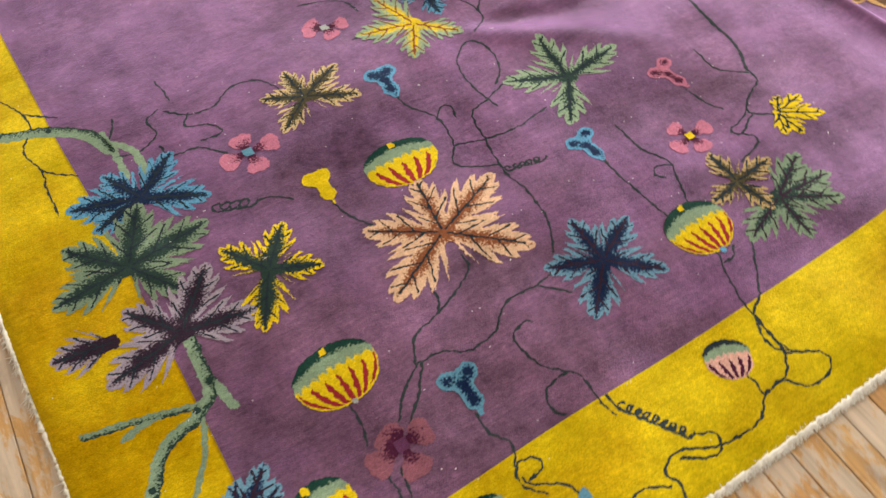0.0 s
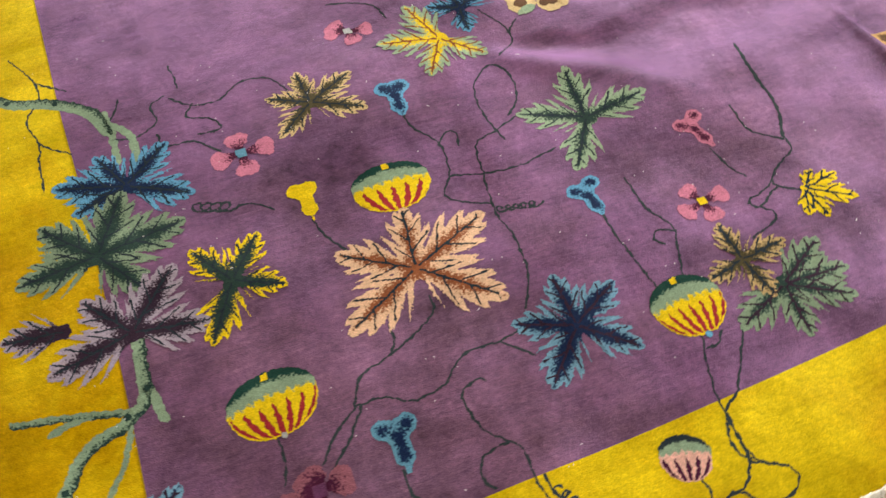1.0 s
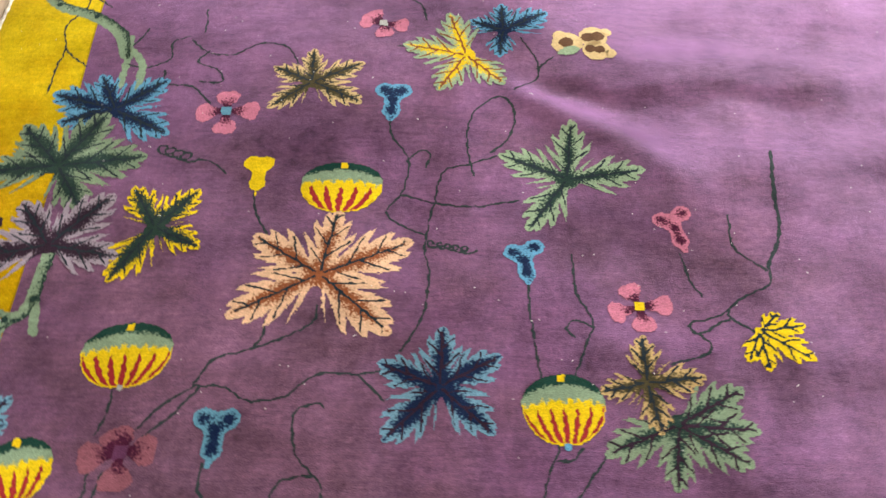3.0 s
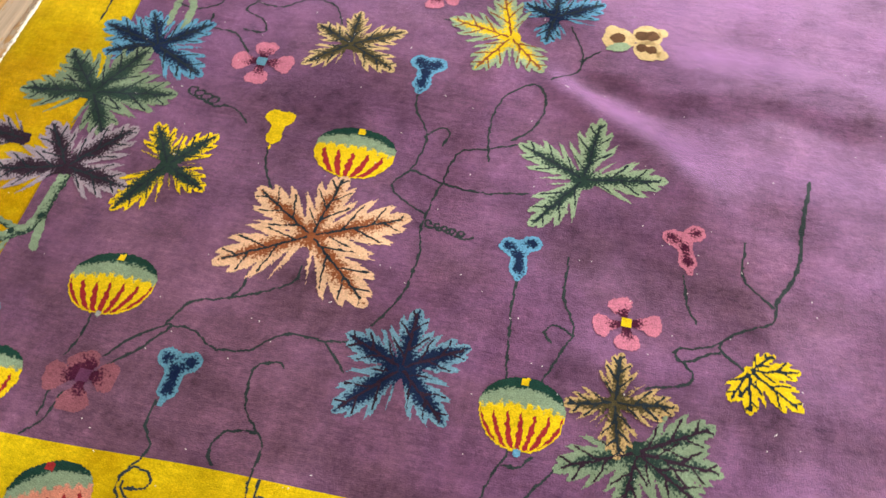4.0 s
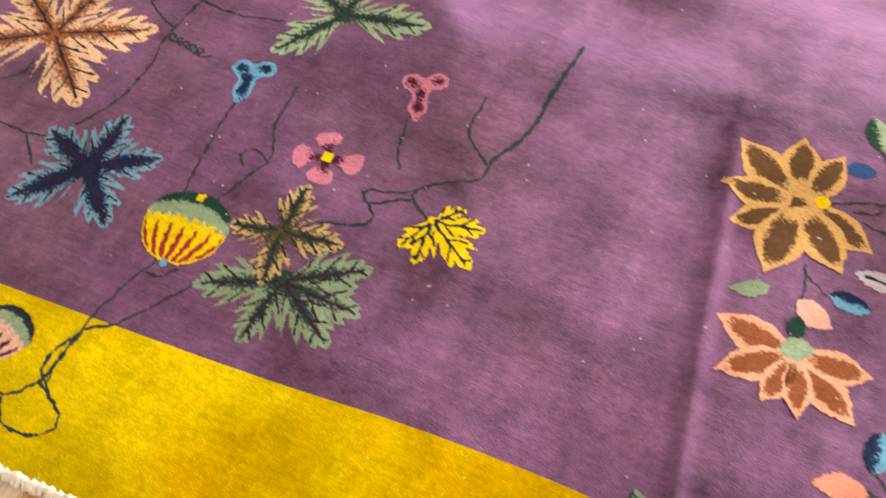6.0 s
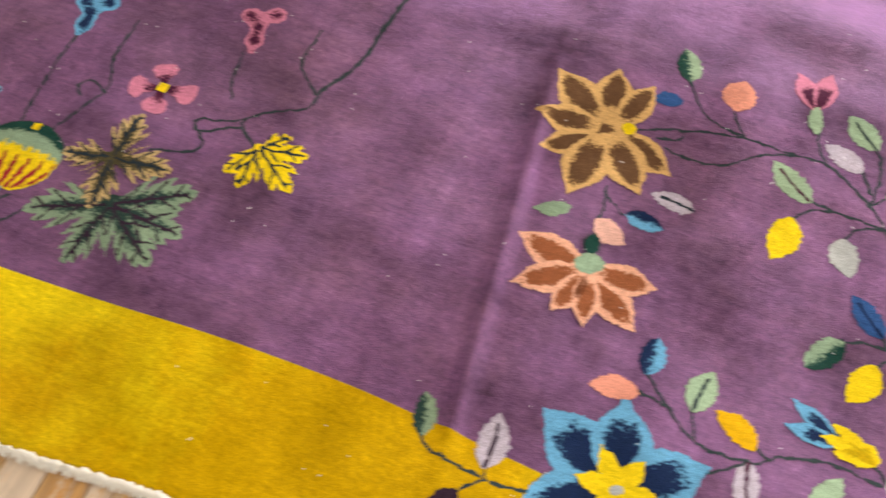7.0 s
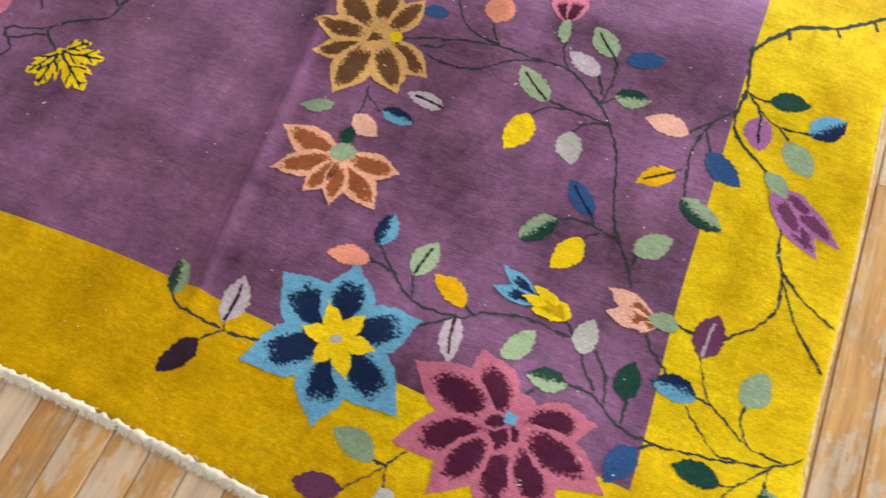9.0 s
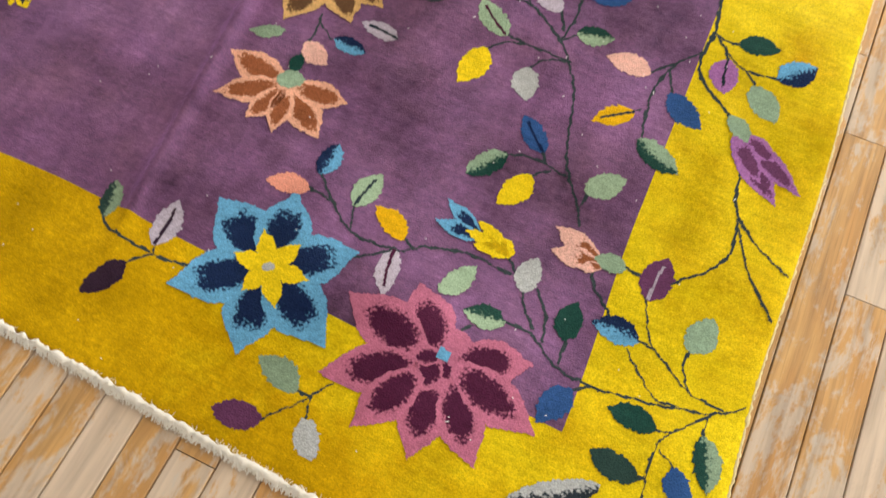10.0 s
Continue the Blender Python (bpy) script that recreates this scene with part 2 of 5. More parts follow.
for side in ("north", "south", "east", "west"):
    wall("wall_" + side, side)
tagged(new("ceiling", mesh_of_boxes("ceiling", [((ROOM[0] - 0.2, ROOM[1] - 0.2, CEIL_Z), (ROOM[2] + 0.2, ROOM[3] + 0.2, CEIL_Z + 0.15))], CEILING)),
       "plain white painted ceiling over the room", "ceiling", kind="structure")
floor = tagged(new("floor", mesh_of_boxes("floor", [((ROOM[0], ROOM[1], FLOOR_Z - 0.06), (ROOM[2], ROOM[3], FLOOR_Z - 0.018))], SUBFLOOR)),
               "worn oak strip floor with dark joints and scuffed varnish", "floor", kind="structure")
tagged(new("ground", mesh_of_boxes("ground", [((-60, -60, -0.4), (60, 60, -0.12))], plain("outside_ground", (0.2, 0.2, 0.17)))),
       "plain ground outside the building", "ground", kind="structure")


# ---------------- the rug's outline and lie ----------------
def along(points):
    xs, ys = zip(*points)

    def f(v):
        v = np.asarray(v, float)
        return sum(np.interp(v + d, xs, ys) for d in (-0.06, -0.03, 0.0, 0.03, 0.06)) / 5
    return f


bottom_field = along([(0.2, -0.036), (0.79, -0.013), (1.0, 0.003), (1.24, 0.008), (1.51, 0.024), (1.70, 0.036), (1.85, 0.050), (2.02, 0.058), (2.13, 0.058), (2.3, 0.048), (3.1, 0.015)])
bottom_outer = along([(0.1, -0.236), (1.1, -0.211), (1.29, -0.204), (1.51, -0.194), (1.70, -0.178), (1.83, -0.159), (1.95, -0.150), (2.13, -0.149), (2.3, -0.155), (2.5, -0.167), (3.1, -0.18)])
left_field = along([(-0.3, 0.525), (0.2, 0.514), (0.41, 0.507), (0.84, 0.484), (1.05, 0.466), (1.46, 0.442), (3.6, 0.38)])
left_outer = along([(-0.3, 0.308), (0.3, 0.285), (0.67, 0.266), (1.5, 0.23), (3.6, 0.18)])
right_field = along([(-0.3, 2.842), (0.12, 2.833), (0.28, 2.820), (0.53, 2.816), (0.76, 2.811), (3.6, 2.78)])
right_outer = along([(-0.3, 3.045), (0.06, 3.041), (0.17, 3.032), (0.34, 3.035), (0.53, 3.036), (0.86, 3.023), (3.6, 3.0)])
TOP_FIELD, TOP_OUTER = 2.9, 3.12


def value_noise(x, y, seed):
    """Smooth noise between -1 and 1 on a unit lattice."""
    table = np.random.default_rng(seed).uniform(-1, 1, (64, 64))
    i, j = np.floor(x).astype(int), np.floor(y).astype(int)
    u, v = x - i, y - j
    u, v = u * u * (3 - 2 * u), v * v * (3 - 2 * v)
    i, j, k, m = i % 64, j % 64, (i + 1) % 64, (j + 1) % 64
    return (table[i, j] * (1 - u) + table[k, j] * u) * (1 - v) + (table[i, m] * (1 - u) + table[k, m] * u) * v


def rise(v, at, soft):
    return 1 / (1 + np.exp(-np.clip((v - at) / soft, -30, 30)))


def from_ridge(x, y):
    """Distance north of the soft ridge that runs down across the field, and where along it."""
    a, b = np.array((1.36, 0.885)), np.array((1.67, 0.675))
    d = (b - a) / np.linalg.norm(b - a)
    t = (x - a[0]) * d[0] + (y - a[1]) * d[1]
    return (y - a[1]) * d[0] - (x - a[0]) * d[1] + 0.006 * np.sin(18 * t), t


def surf(x, y):
    """Height of the pile: a gently rolling rug with a fold across it and a soft ridge."""
    x, y = np.asarray(x, float), np.asarray(y, float)
    z = 0.0022 * np.sin(5.3 * x + 1.7 * y + 0.4) * np.sin(4.1 * y - 1.2 * x) + 0.0014 * np.sin(11 * x - 4 * y) + 0.0010 * np.sin(13 * y + 3 * x)
    fold = 2.170 - 0.12 * (y - 0.24)
    reach = rise(y, 0.03, 0.02) * rise(-y, -0.62, 0.08)
    z += reach * (0.0125 * np.exp(-((x - fold) / 0.013) ** 2) - 0.0040 * np.exp(-((x - fold + 0.06) / 0.04) ** 2))
    n, t = from_ridge(x, y)
    z += 0.012 * rise(t, 0.0, 0.02) * rise(-t, -0.37, 0.03) * np.exp(-(n / 0.034) ** 2)
    z += 0.006 * np.exp(-((y - 0.95 + 0.1 * (x - 1.9)) / 0.05) ** 2) * rise(x, 1.55, 0.08)
    return z


def nap_shading(x, y):
    """Normal tilt east and north: nap lean with light and dark patches painted in."""
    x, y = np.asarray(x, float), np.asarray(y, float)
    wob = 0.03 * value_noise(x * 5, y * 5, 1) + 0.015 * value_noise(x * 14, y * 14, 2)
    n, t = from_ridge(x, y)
    # painted lighter: along the ridge and over the far side of the field
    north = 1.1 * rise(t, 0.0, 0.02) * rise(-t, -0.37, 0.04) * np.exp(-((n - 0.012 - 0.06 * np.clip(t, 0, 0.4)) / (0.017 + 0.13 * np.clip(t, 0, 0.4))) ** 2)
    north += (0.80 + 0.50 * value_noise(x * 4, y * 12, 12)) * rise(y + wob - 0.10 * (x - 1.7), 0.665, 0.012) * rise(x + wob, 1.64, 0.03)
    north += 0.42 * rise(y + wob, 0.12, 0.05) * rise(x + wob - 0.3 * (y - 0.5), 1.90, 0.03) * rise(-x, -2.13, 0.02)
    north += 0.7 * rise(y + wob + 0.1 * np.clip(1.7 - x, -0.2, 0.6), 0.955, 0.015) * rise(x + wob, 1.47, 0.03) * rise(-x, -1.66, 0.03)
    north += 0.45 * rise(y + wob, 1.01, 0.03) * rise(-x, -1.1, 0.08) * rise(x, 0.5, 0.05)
    # painted darker: a band beyond the ridge, and the hollow before it
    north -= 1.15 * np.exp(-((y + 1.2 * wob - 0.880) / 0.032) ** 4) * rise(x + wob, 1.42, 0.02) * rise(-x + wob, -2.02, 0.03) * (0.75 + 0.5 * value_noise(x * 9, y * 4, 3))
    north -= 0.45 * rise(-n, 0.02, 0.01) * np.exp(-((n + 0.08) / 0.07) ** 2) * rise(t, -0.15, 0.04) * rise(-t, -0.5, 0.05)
    # more patches painted darker or lighter, placed one by one
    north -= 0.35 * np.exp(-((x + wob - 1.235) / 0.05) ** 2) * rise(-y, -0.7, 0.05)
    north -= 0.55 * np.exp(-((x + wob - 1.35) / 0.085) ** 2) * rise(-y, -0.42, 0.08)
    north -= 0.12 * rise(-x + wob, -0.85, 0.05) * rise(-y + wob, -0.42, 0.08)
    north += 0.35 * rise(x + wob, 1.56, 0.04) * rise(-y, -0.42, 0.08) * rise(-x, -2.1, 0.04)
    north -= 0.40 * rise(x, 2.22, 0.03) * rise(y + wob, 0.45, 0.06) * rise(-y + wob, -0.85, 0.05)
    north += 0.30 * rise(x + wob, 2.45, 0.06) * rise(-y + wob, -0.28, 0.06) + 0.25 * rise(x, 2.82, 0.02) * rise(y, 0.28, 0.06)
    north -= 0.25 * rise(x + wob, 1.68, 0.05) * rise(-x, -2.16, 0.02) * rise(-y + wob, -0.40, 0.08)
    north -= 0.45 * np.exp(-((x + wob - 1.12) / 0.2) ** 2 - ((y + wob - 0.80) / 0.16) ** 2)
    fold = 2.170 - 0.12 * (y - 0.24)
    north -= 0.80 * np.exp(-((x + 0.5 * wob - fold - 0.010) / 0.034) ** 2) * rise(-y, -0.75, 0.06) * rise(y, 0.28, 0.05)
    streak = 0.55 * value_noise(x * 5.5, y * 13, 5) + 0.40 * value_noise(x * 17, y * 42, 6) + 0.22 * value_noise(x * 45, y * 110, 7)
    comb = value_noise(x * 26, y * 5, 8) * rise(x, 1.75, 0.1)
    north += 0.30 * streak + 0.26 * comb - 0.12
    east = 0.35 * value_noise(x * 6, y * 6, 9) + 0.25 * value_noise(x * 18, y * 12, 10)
    return east * SHADE_TILT, np.clip(north, -1.3, 1.35) * SHADE_TILT


SHADE_TILT = 0.36


def shade_pile(me, folded=False):
    """Tilt the mesh's normals, which paints light and dark patches on the pile."""
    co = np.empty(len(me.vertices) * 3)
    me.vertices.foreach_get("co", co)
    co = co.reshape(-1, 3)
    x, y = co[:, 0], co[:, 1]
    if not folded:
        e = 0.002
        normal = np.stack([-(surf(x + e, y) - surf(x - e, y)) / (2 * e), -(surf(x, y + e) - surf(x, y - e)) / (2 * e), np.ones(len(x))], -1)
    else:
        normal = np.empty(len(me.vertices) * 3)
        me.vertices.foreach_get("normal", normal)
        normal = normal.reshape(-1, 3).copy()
    east, north = nap_shading(x, y)
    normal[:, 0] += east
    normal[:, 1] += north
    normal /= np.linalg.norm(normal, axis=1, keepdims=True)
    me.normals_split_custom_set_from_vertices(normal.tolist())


def lie(a, b):
    """Rug coordinates (0 outer edge, 1 field, 2 field, 3 outer edge, both ways) to the plan."""
    a, b = np.asarray(a, float), np.asarray(b, float)
    x, y = 0.25 + a * 0.9, -0.2 + b
    for _ in range(6):
        xs = [left_outer(y), left_field(y), right_field(y), right_outer(y)]
        ys = [bottom_outer(x), bottom_field(x), TOP_FIELD + 0 * x, TOP_OUTER + 0 * x]
        x = np.select([a <= 1, a <= 2], [xs[0] + (xs[1] - xs[0]) * a, xs[1] + (xs[2] - xs[1]) * (a - 1)], xs[2] + (xs[3] - xs[2]) * (a - 2))
        y = np.select([b <= 1, b <= 2], [ys[0] + (ys[1] - ys[0]) * b, ys[1] + (ys[2] - ys[1]) * (b - 1)], ys[2] + (ys[3] - ys[2]) * (b - 2))
    return x, y


rug = tagged(new("rug"), "purple and gold floral wool rug lying on the oak floor", "rug")
rug.empty_display_size = 0.2


def sheet(name, a_line, b_line, material, label, drop=()):
    """A grid of pile; the sides named in drop fall to the floor with a rounded shoulder."""
    rng = np.random.default_rng(len(name) + len(a_line))
    A, B = np.meshgrid(a_line, b_line, indexing="ij")
    X, Y = lie(A, B)
    Z = surf(X, Y) + rng.normal(0, 0.0001, X.shape)
    na, nb = A.shape
    # the colours meet in a slightly wandering line of knots
    verts = np.stack([X, Y, Z], -1)
    for side, reach in (("y0", Y - bottom_outer(X)), ("x0", X - left_outer(Y)), ("x1", right_outer(Y) - X)):
        if side in drop:
            verts[:, :, 2] -= 0.0055 * np.exp(-np.clip(reach, 0, 1) / 0.009)
    idx = np.arange(na * nb).reshape(na, nb)
    faces = np.stack([idx[:-1, :-1], idx[1:, :-1], idx[1:, 1:], idx[:-1, 1:]], -1).reshape(-1, 4).tolist()
    V = verts.reshape(-1, 3).tolist()
    for side, line in (("y0", idx[:, 0]), ("x0", idx[::-1][0, ::-1]), ("x1", idx[-1, :]), ("y1", idx[::-1, -1])):
        if side not in drop:
            continue
        first = len(V)
        for k in line:
            V.append([V[k][0], V[k][1], FLOOR_Z + 0.0005])
        for n in range(len(line) - 1):
            faces.append([int(line[n]), first + n, first + n + 1, int(line[n + 1])])
    me = mesh_from(name, V, faces, material)
    shade_pile(me, True)
    return part_from(name, me, rug, label)


FADE = ((0.85, 0.22, 0.55, 0.30), (1.15, 0.12, 0.35, 0.12), (1.75, 0.45, 0.30, 0.12))
FIELD = pile("field_purple", C["purple"], None, 0.72, 0.9, 0.35, (0.128, 0.066, 0.090), 1.15, (0.84, 0.42, 1.0), FADE)
# stretches of the border that turn towards ochre: x, y, reach, how much
OCHRE_SPOTS = ((2.12, -0.08, 0.40, 0.50), (2.60, -0.18, 0.24, 0.36), (0.36, 0.32, 0.40, 0.30), (0.33, 0.72, 0.25, 0.16), (2.96, 0.70, 0.07, 0.2), (1.70, -0.12, 0.14, 0.20))
GOLD = pile("border_gold", C["gold"], None, 0.34, 0.03, 0.3, (0.52, 0.30, 0.002), 0.10, None, OCHRE_SPOTS)
A0, A1, A2 = np.linspace(0, 1, 41), np.linspace(1, 2, 361), np.linspace(2, 3, 41)
B0, B1, B2 = np.linspace(0, 1, 41), np.r_[np.linspace(1, 1.50, 300), np.linspace(1.51, 2, 60)], np.linspace(2, 3, 20)
sheet("field", A1, B1, FIELD, "worn purple wool field with lighter streaks shaded in by tilted normals")
sheet("border", A0, np.r_[B0, B1[1:], B2[1:]], GOLD, "golden yellow wool border", ("x0", "y0", "y1"))
sheet("border", A2, np.r_[B0, B1[1:], B2[1:]], GOLD, "golden yellow wool border", ("x1", "y0", "y1"))
sheet("border", A1, B0, GOLD, "golden yellow wool border", ("y0",))
sheet("border", A1, B2, GOLD, "golden yellow wool border", ("y1",))


# ---------------- knotted motifs ----------------
KNOT = 0.0025


def patch(name, material, box, shape, parent, lift=0.0022, label="", knot=KNOT):
    """A motif in raised pile, knot by knot: shape(x, y) gives what is inside and how dark its yarn is."""
    x0, y0, x1, y1 = (round(v / knot) for v in box)
    xs, ys = np.arange(x0 - 2, x1 + 3) * knot, np.arange(y0 - 2, y1 + 3) * knot
    CX, CY = np.meshgrid(xs[:-1] + knot / 2, ys[:-1] + knot / 2, indexing="ij")
    inside = shape(CX, CY)[0] & (CX > left_outer(CY) + 0.006) & (CX < right_outer(CY) - 0.006) & (CY > bottom_outer(CX) + 0.006)
    if not inside.any():
        return None
    full = np.zeros((len(xs) + 1, len(ys) + 1))
    full[1:-1, 1:-1] = inside
    near = full[:-1, :-1] + full[1:, :-1] + full[:-1, 1:] + full[1:, 1:]
    cx = np.pad(CX * inside, 1)
    cy = np.pad(CY * inside, 1)
    sx = cx[:-1, :-1] + cx[1:, :-1] + cx[:-1, 1:] + cx[1:, 1:]
    sy = cy[:-1, :-1] + cy[1:, :-1] + cy[:-1, 1:] + cy[1:, 1:]
    VX, VY = np.meshgrid(xs, ys, indexing="ij")
    used = near > 0
    rim = used & (near < 4)
    n = np.maximum(near, 1)
    PX = np.where(rim, 0.45 * VX + 0.55 * sx / n, VX)
    PY = np.where(rim, 0.45 * VY + 0.55 * sy / n, VY)
    tone = np.asarray(shape(VX, VY)[1], float) + 0 * VX
    # thin lines keep their height on the rim, broad motifs are bevelled down into the ground
    Z = surf(PX, PY) + 0.5 * lift - np.where(rim, 0.0006, 0.0)
    ids = np.full(used.shape, -1)
    ids[used] = np.arange(used.sum())
    i, j = np.nonzero(inside)
    faces = np.stack([ids[i, j], ids[i + 1, j], ids[i + 1, j + 1], ids[i, j + 1]], -1).tolist()
    me = mesh_from(name, np.stack([PX[used], PY[used], Z[used]], -1).tolist(), faces, material)
    shade_pile(me)
    me.attributes.new("tone", 'FLOAT', 'POINT').data.foreach_set("value", tone[used].astype(np.float32))
    return part_from(name, me, parent, label)


def bounds(points, margin):
    p = np.array(points, float)
    return (*(p.min(0) - margin), *(p.max(0) + margin))


def ragged(x, y, size, k=0.0):
    """Small wander of a woven outline."""
    return size * (np.sin(310 * x + 170 * y + k) + np.sin(260 * y - 190 * x + 2 * k) + np.sin(97 * x + 83 * y + 3 * k)) / 3


def lobe(x, y, c, tip, wide, teeth, k):
    """One pointed, toothed lobe from c to tip: inside, darkness, and its own coordinates along and across."""
    d = np.subtract(tip, c)
    L = math.hypot(*d)
    u = d / L
    dx, dy = x - c[0], y - c[1]
    s, n = (dx * u[0] + dy * u[1]) / L, (dx * -u[1] + dy * u[0]) / L
    an = np.abs(n)
    t = np.clip(s, 0, 1)
    body = np.where((s > -0.04) & (s < 1), np.interp(t, (0, 0.14, 0.30, 0.52, 0.72, 0.88, 1), (0.42, 0.38, 0.72, 1.0, 0.80, 0.46, 0.10)), 0)
    sh = s - 1.05 * an + 0.06 * np.sign(n) + k
    big = np.mod(sh * teeth, 1.0)
    small = np.mod(sh * teeth * 2.0 + 0.42, 1.0)
    amp = np.clip((t - 0.10) / 0.18, 0, 1)
    w = wide * body * ((1 - amp) * 0.78 + amp * (0.38 + 0.68 * big + 0.12 * small))
    dark = 1.08 - an / (wide * 0.56 * np.maximum(body, 0.05)) - 0.62 * t ** 2.2
    return (an < w), np.where(s > -0.1, dark, -1), s, n, L, sh * teeth, wide * body


def lobed_leaf(c, tips, light, dark, vein, wide=0.34, teeth=3.4, lift=0.0026, gloom=0.0, label=""):
    """A vine leaf: toothed lobes from one heart, the dark yarn along the ribs, thin veins on it."""
    def shape(x, y):
        xx, yy = x + ragged(x, y, 0.0011), y + ragged(y, x, 0.0011, 1)
        ins, tone = np.hypot(x - c[0], y - c[1]) < (0.17 if len(tips) > 1 else 0.08) * min(math.dist(c, t) for t in tips), 1.15 - np.hypot(x - c[0], y - c[1]) / 0.040
        for k, t in enumerate(tips):
            i, d, *_ = lobe(xx, yy, c, t, wide, teeth, 0.13 * k)
            ins, tone = ins | i, np.maximum(tone, np.where(i, d, -1))
        return ins, tone + gloom

    def ribs(x, y):
        xx, yy = x + ragged(x, y, 0.0016), y + ragged(y, x, 0.0016, 1)
        ins = np.zeros(x.shape, bool)
        for k, t in enumerate(tips):
            i, _, s, n, L, tooth, w = lobe(xx, yy, c, t, wide, teeth, 0.13 * k)
            an = np.abs(n)
            line = (an * L < 0.0026) & (s > 0.04) & (s < 0.90)
            off = np.mod(tooth - 0.66 + 0.5, 1.0) - 0.5
            line |= (np.abs(off) / teeth * L * 0.69 < 0.0022) & (an < 0.78 * w) & (s > 0.16) & (s < 0.93)
            ins |= line & i
        return ins, 1.0 + 0 * x

    box = bounds([c, *tips], 0.045)
    leaf = patch("leaf", wool(light, dark), box, shape, rug, lift, label)
    patch("veining", wool(vein), box, ribs, leaf, lift + 0.0016, knot=0.0022)
    return leaf


def blade(x, y, base, tip, wide, bend=0.0):
    d = np.subtract(tip, base)
    L = math.hypot(*d)
    u = d / L
    s, n = ((x - base[0]) * u[0] + (y - base[1]) * u[1]) / L, ((y - base[1]) * u[0] - (x - base[0]) * u[1])
    t = np.clip(s, 0, 1)
    n = n + bend * L * np.sin(math.pi * t)
    edge = np.interp(t, (0, 0.06, 0.2, 0.42, 0.62, 0.8, 0.92, 1), (0.14, 0.42, 0.84, 1.0, 0.93, 0.62, 0.26, 0.0))
    w = np.where((s > 0) & (s < 1), wide / 2 * edge * (1 + 0.16 * (np.mod(s * 6.5 + 0.2 * np.sign(n), 1) - 0.5)), 0)
    return s, n, w


def ogee(x, y, base, tip, wide):
    """A petal that swells past its middle and runs out in a drawn point."""
    d = np.subtract(tip, base)
    L = math.hypot(*d)
    u = d / L
    s, n = ((x - base[0]) * u[0] + (y - base[1]) * u[1]) / L, ((y - base[1]) * u[0] - (x - base[0]) * u[1])
    edge = np.interp(np.clip(s, 0, 1), (0, 0.1, 0.3, 0.46, 0.60, 0.75, 0.87, 1), (0.36, 0.56, 0.90, 1.0, 0.92, 0.64, 0.30, 0.02))
    return s, n, np.where((s > 0) & (s < 1), wide / 2 * edge, 0)


def small_leaf(base, tip, wide, light, dark=None, style="plain", vein="ink", lift=0.0026):
    """A simple leaf: plain, with a dark half (split), or with a midrib (rib)."""
    bend = 0.05 * math.sin(977 * base[0] + 431 * base[1])

    def shape(x, y):
        s, n, w = blade(x + ragged(x, y, 0.0012, base[0]), y + ragged(y, x, 0.0012, base[1]), base, tip, wide, bend)
        tone = {"split": 0.5 + 1.1 * n / wide * 2, "flip": 0.5 - 1.1 * n / wide * 2}.get(style, 0 * s)
        return np.abs(n) < w, tone

    def rib(x, y):
        s, n, w = blade(x + ragged(x, y, 0.001), y, base, tip, wide, bend)
        return (np.abs(n) < 0.0027) & (s > 0.0) & (s < 0.80), 1 + 0 * s

    box = bounds([base, tip], wide)
    leaf = patch("leaf", wool(light, dark), box, shape, rug, lift)
    if style == "rib":
        patch("midrib", wool(vein), box, rib, leaf, lift + 0.0016, knot=0.0022)
    return leaf


def petal(name, base, tip, wide, light, dark, parent, lift, reach=0.36, heart=0.34, full=0.56, oval=False):
    """A pointed petal, its dark heart drawn from the base outwards."""
    def shape(x, y):
        s, n, w = ogee(x + ragged(x, y, 0.0012, tip[0]), y + ragged(y, x, 0.0012, tip[1]), base, tip, wide)
        if oval:
            return np.abs(n) < w, 1.3 - 0.8 * ((n / (0.5 * wide * full)) ** 2 + ((s - heart) / reach) ** 2)
        tone = 1.25 - 0.8 * np.maximum(np.abs(n) / np.maximum(w * full, 1e-4), np.abs(s - heart) / reach) ** 2
        return np.abs(n) < w, tone
    return patch(name, wool(light, dark), bounds([base, tip], wide), shape, parent, lift)


def many_petals(petals, light, dark, lift=0.0026, label="", reach=0.36, heart=0.34, full=0.56, oval=False):
    """A flower of separate petals (base, tip, width)."""
    first = petal("flower", *petals[0], light, dark, rug, lift, reach, heart, full, oval)
    tagged(first, label)
    for k, p in enumerate(petals[1:]):
        petal("petal", *p, light, dark, first, lift + 0.0005 * (k % 3 + 1), reach, heart, full, oval)
    return first


def dot(name, c, r, colour, parent, lift, square=False):
    def shape(x, y):
        d = np.maximum(np.abs(x - c[0]), np.abs(y - c[1])) if square else np.hypot(x - c[0], y - c[1])
        return d + ragged(x, y, 0.0015) < r, 0 * x
    return patch(name, wool(colour), bounds([c], r + 0.004), shape, parent, lift)


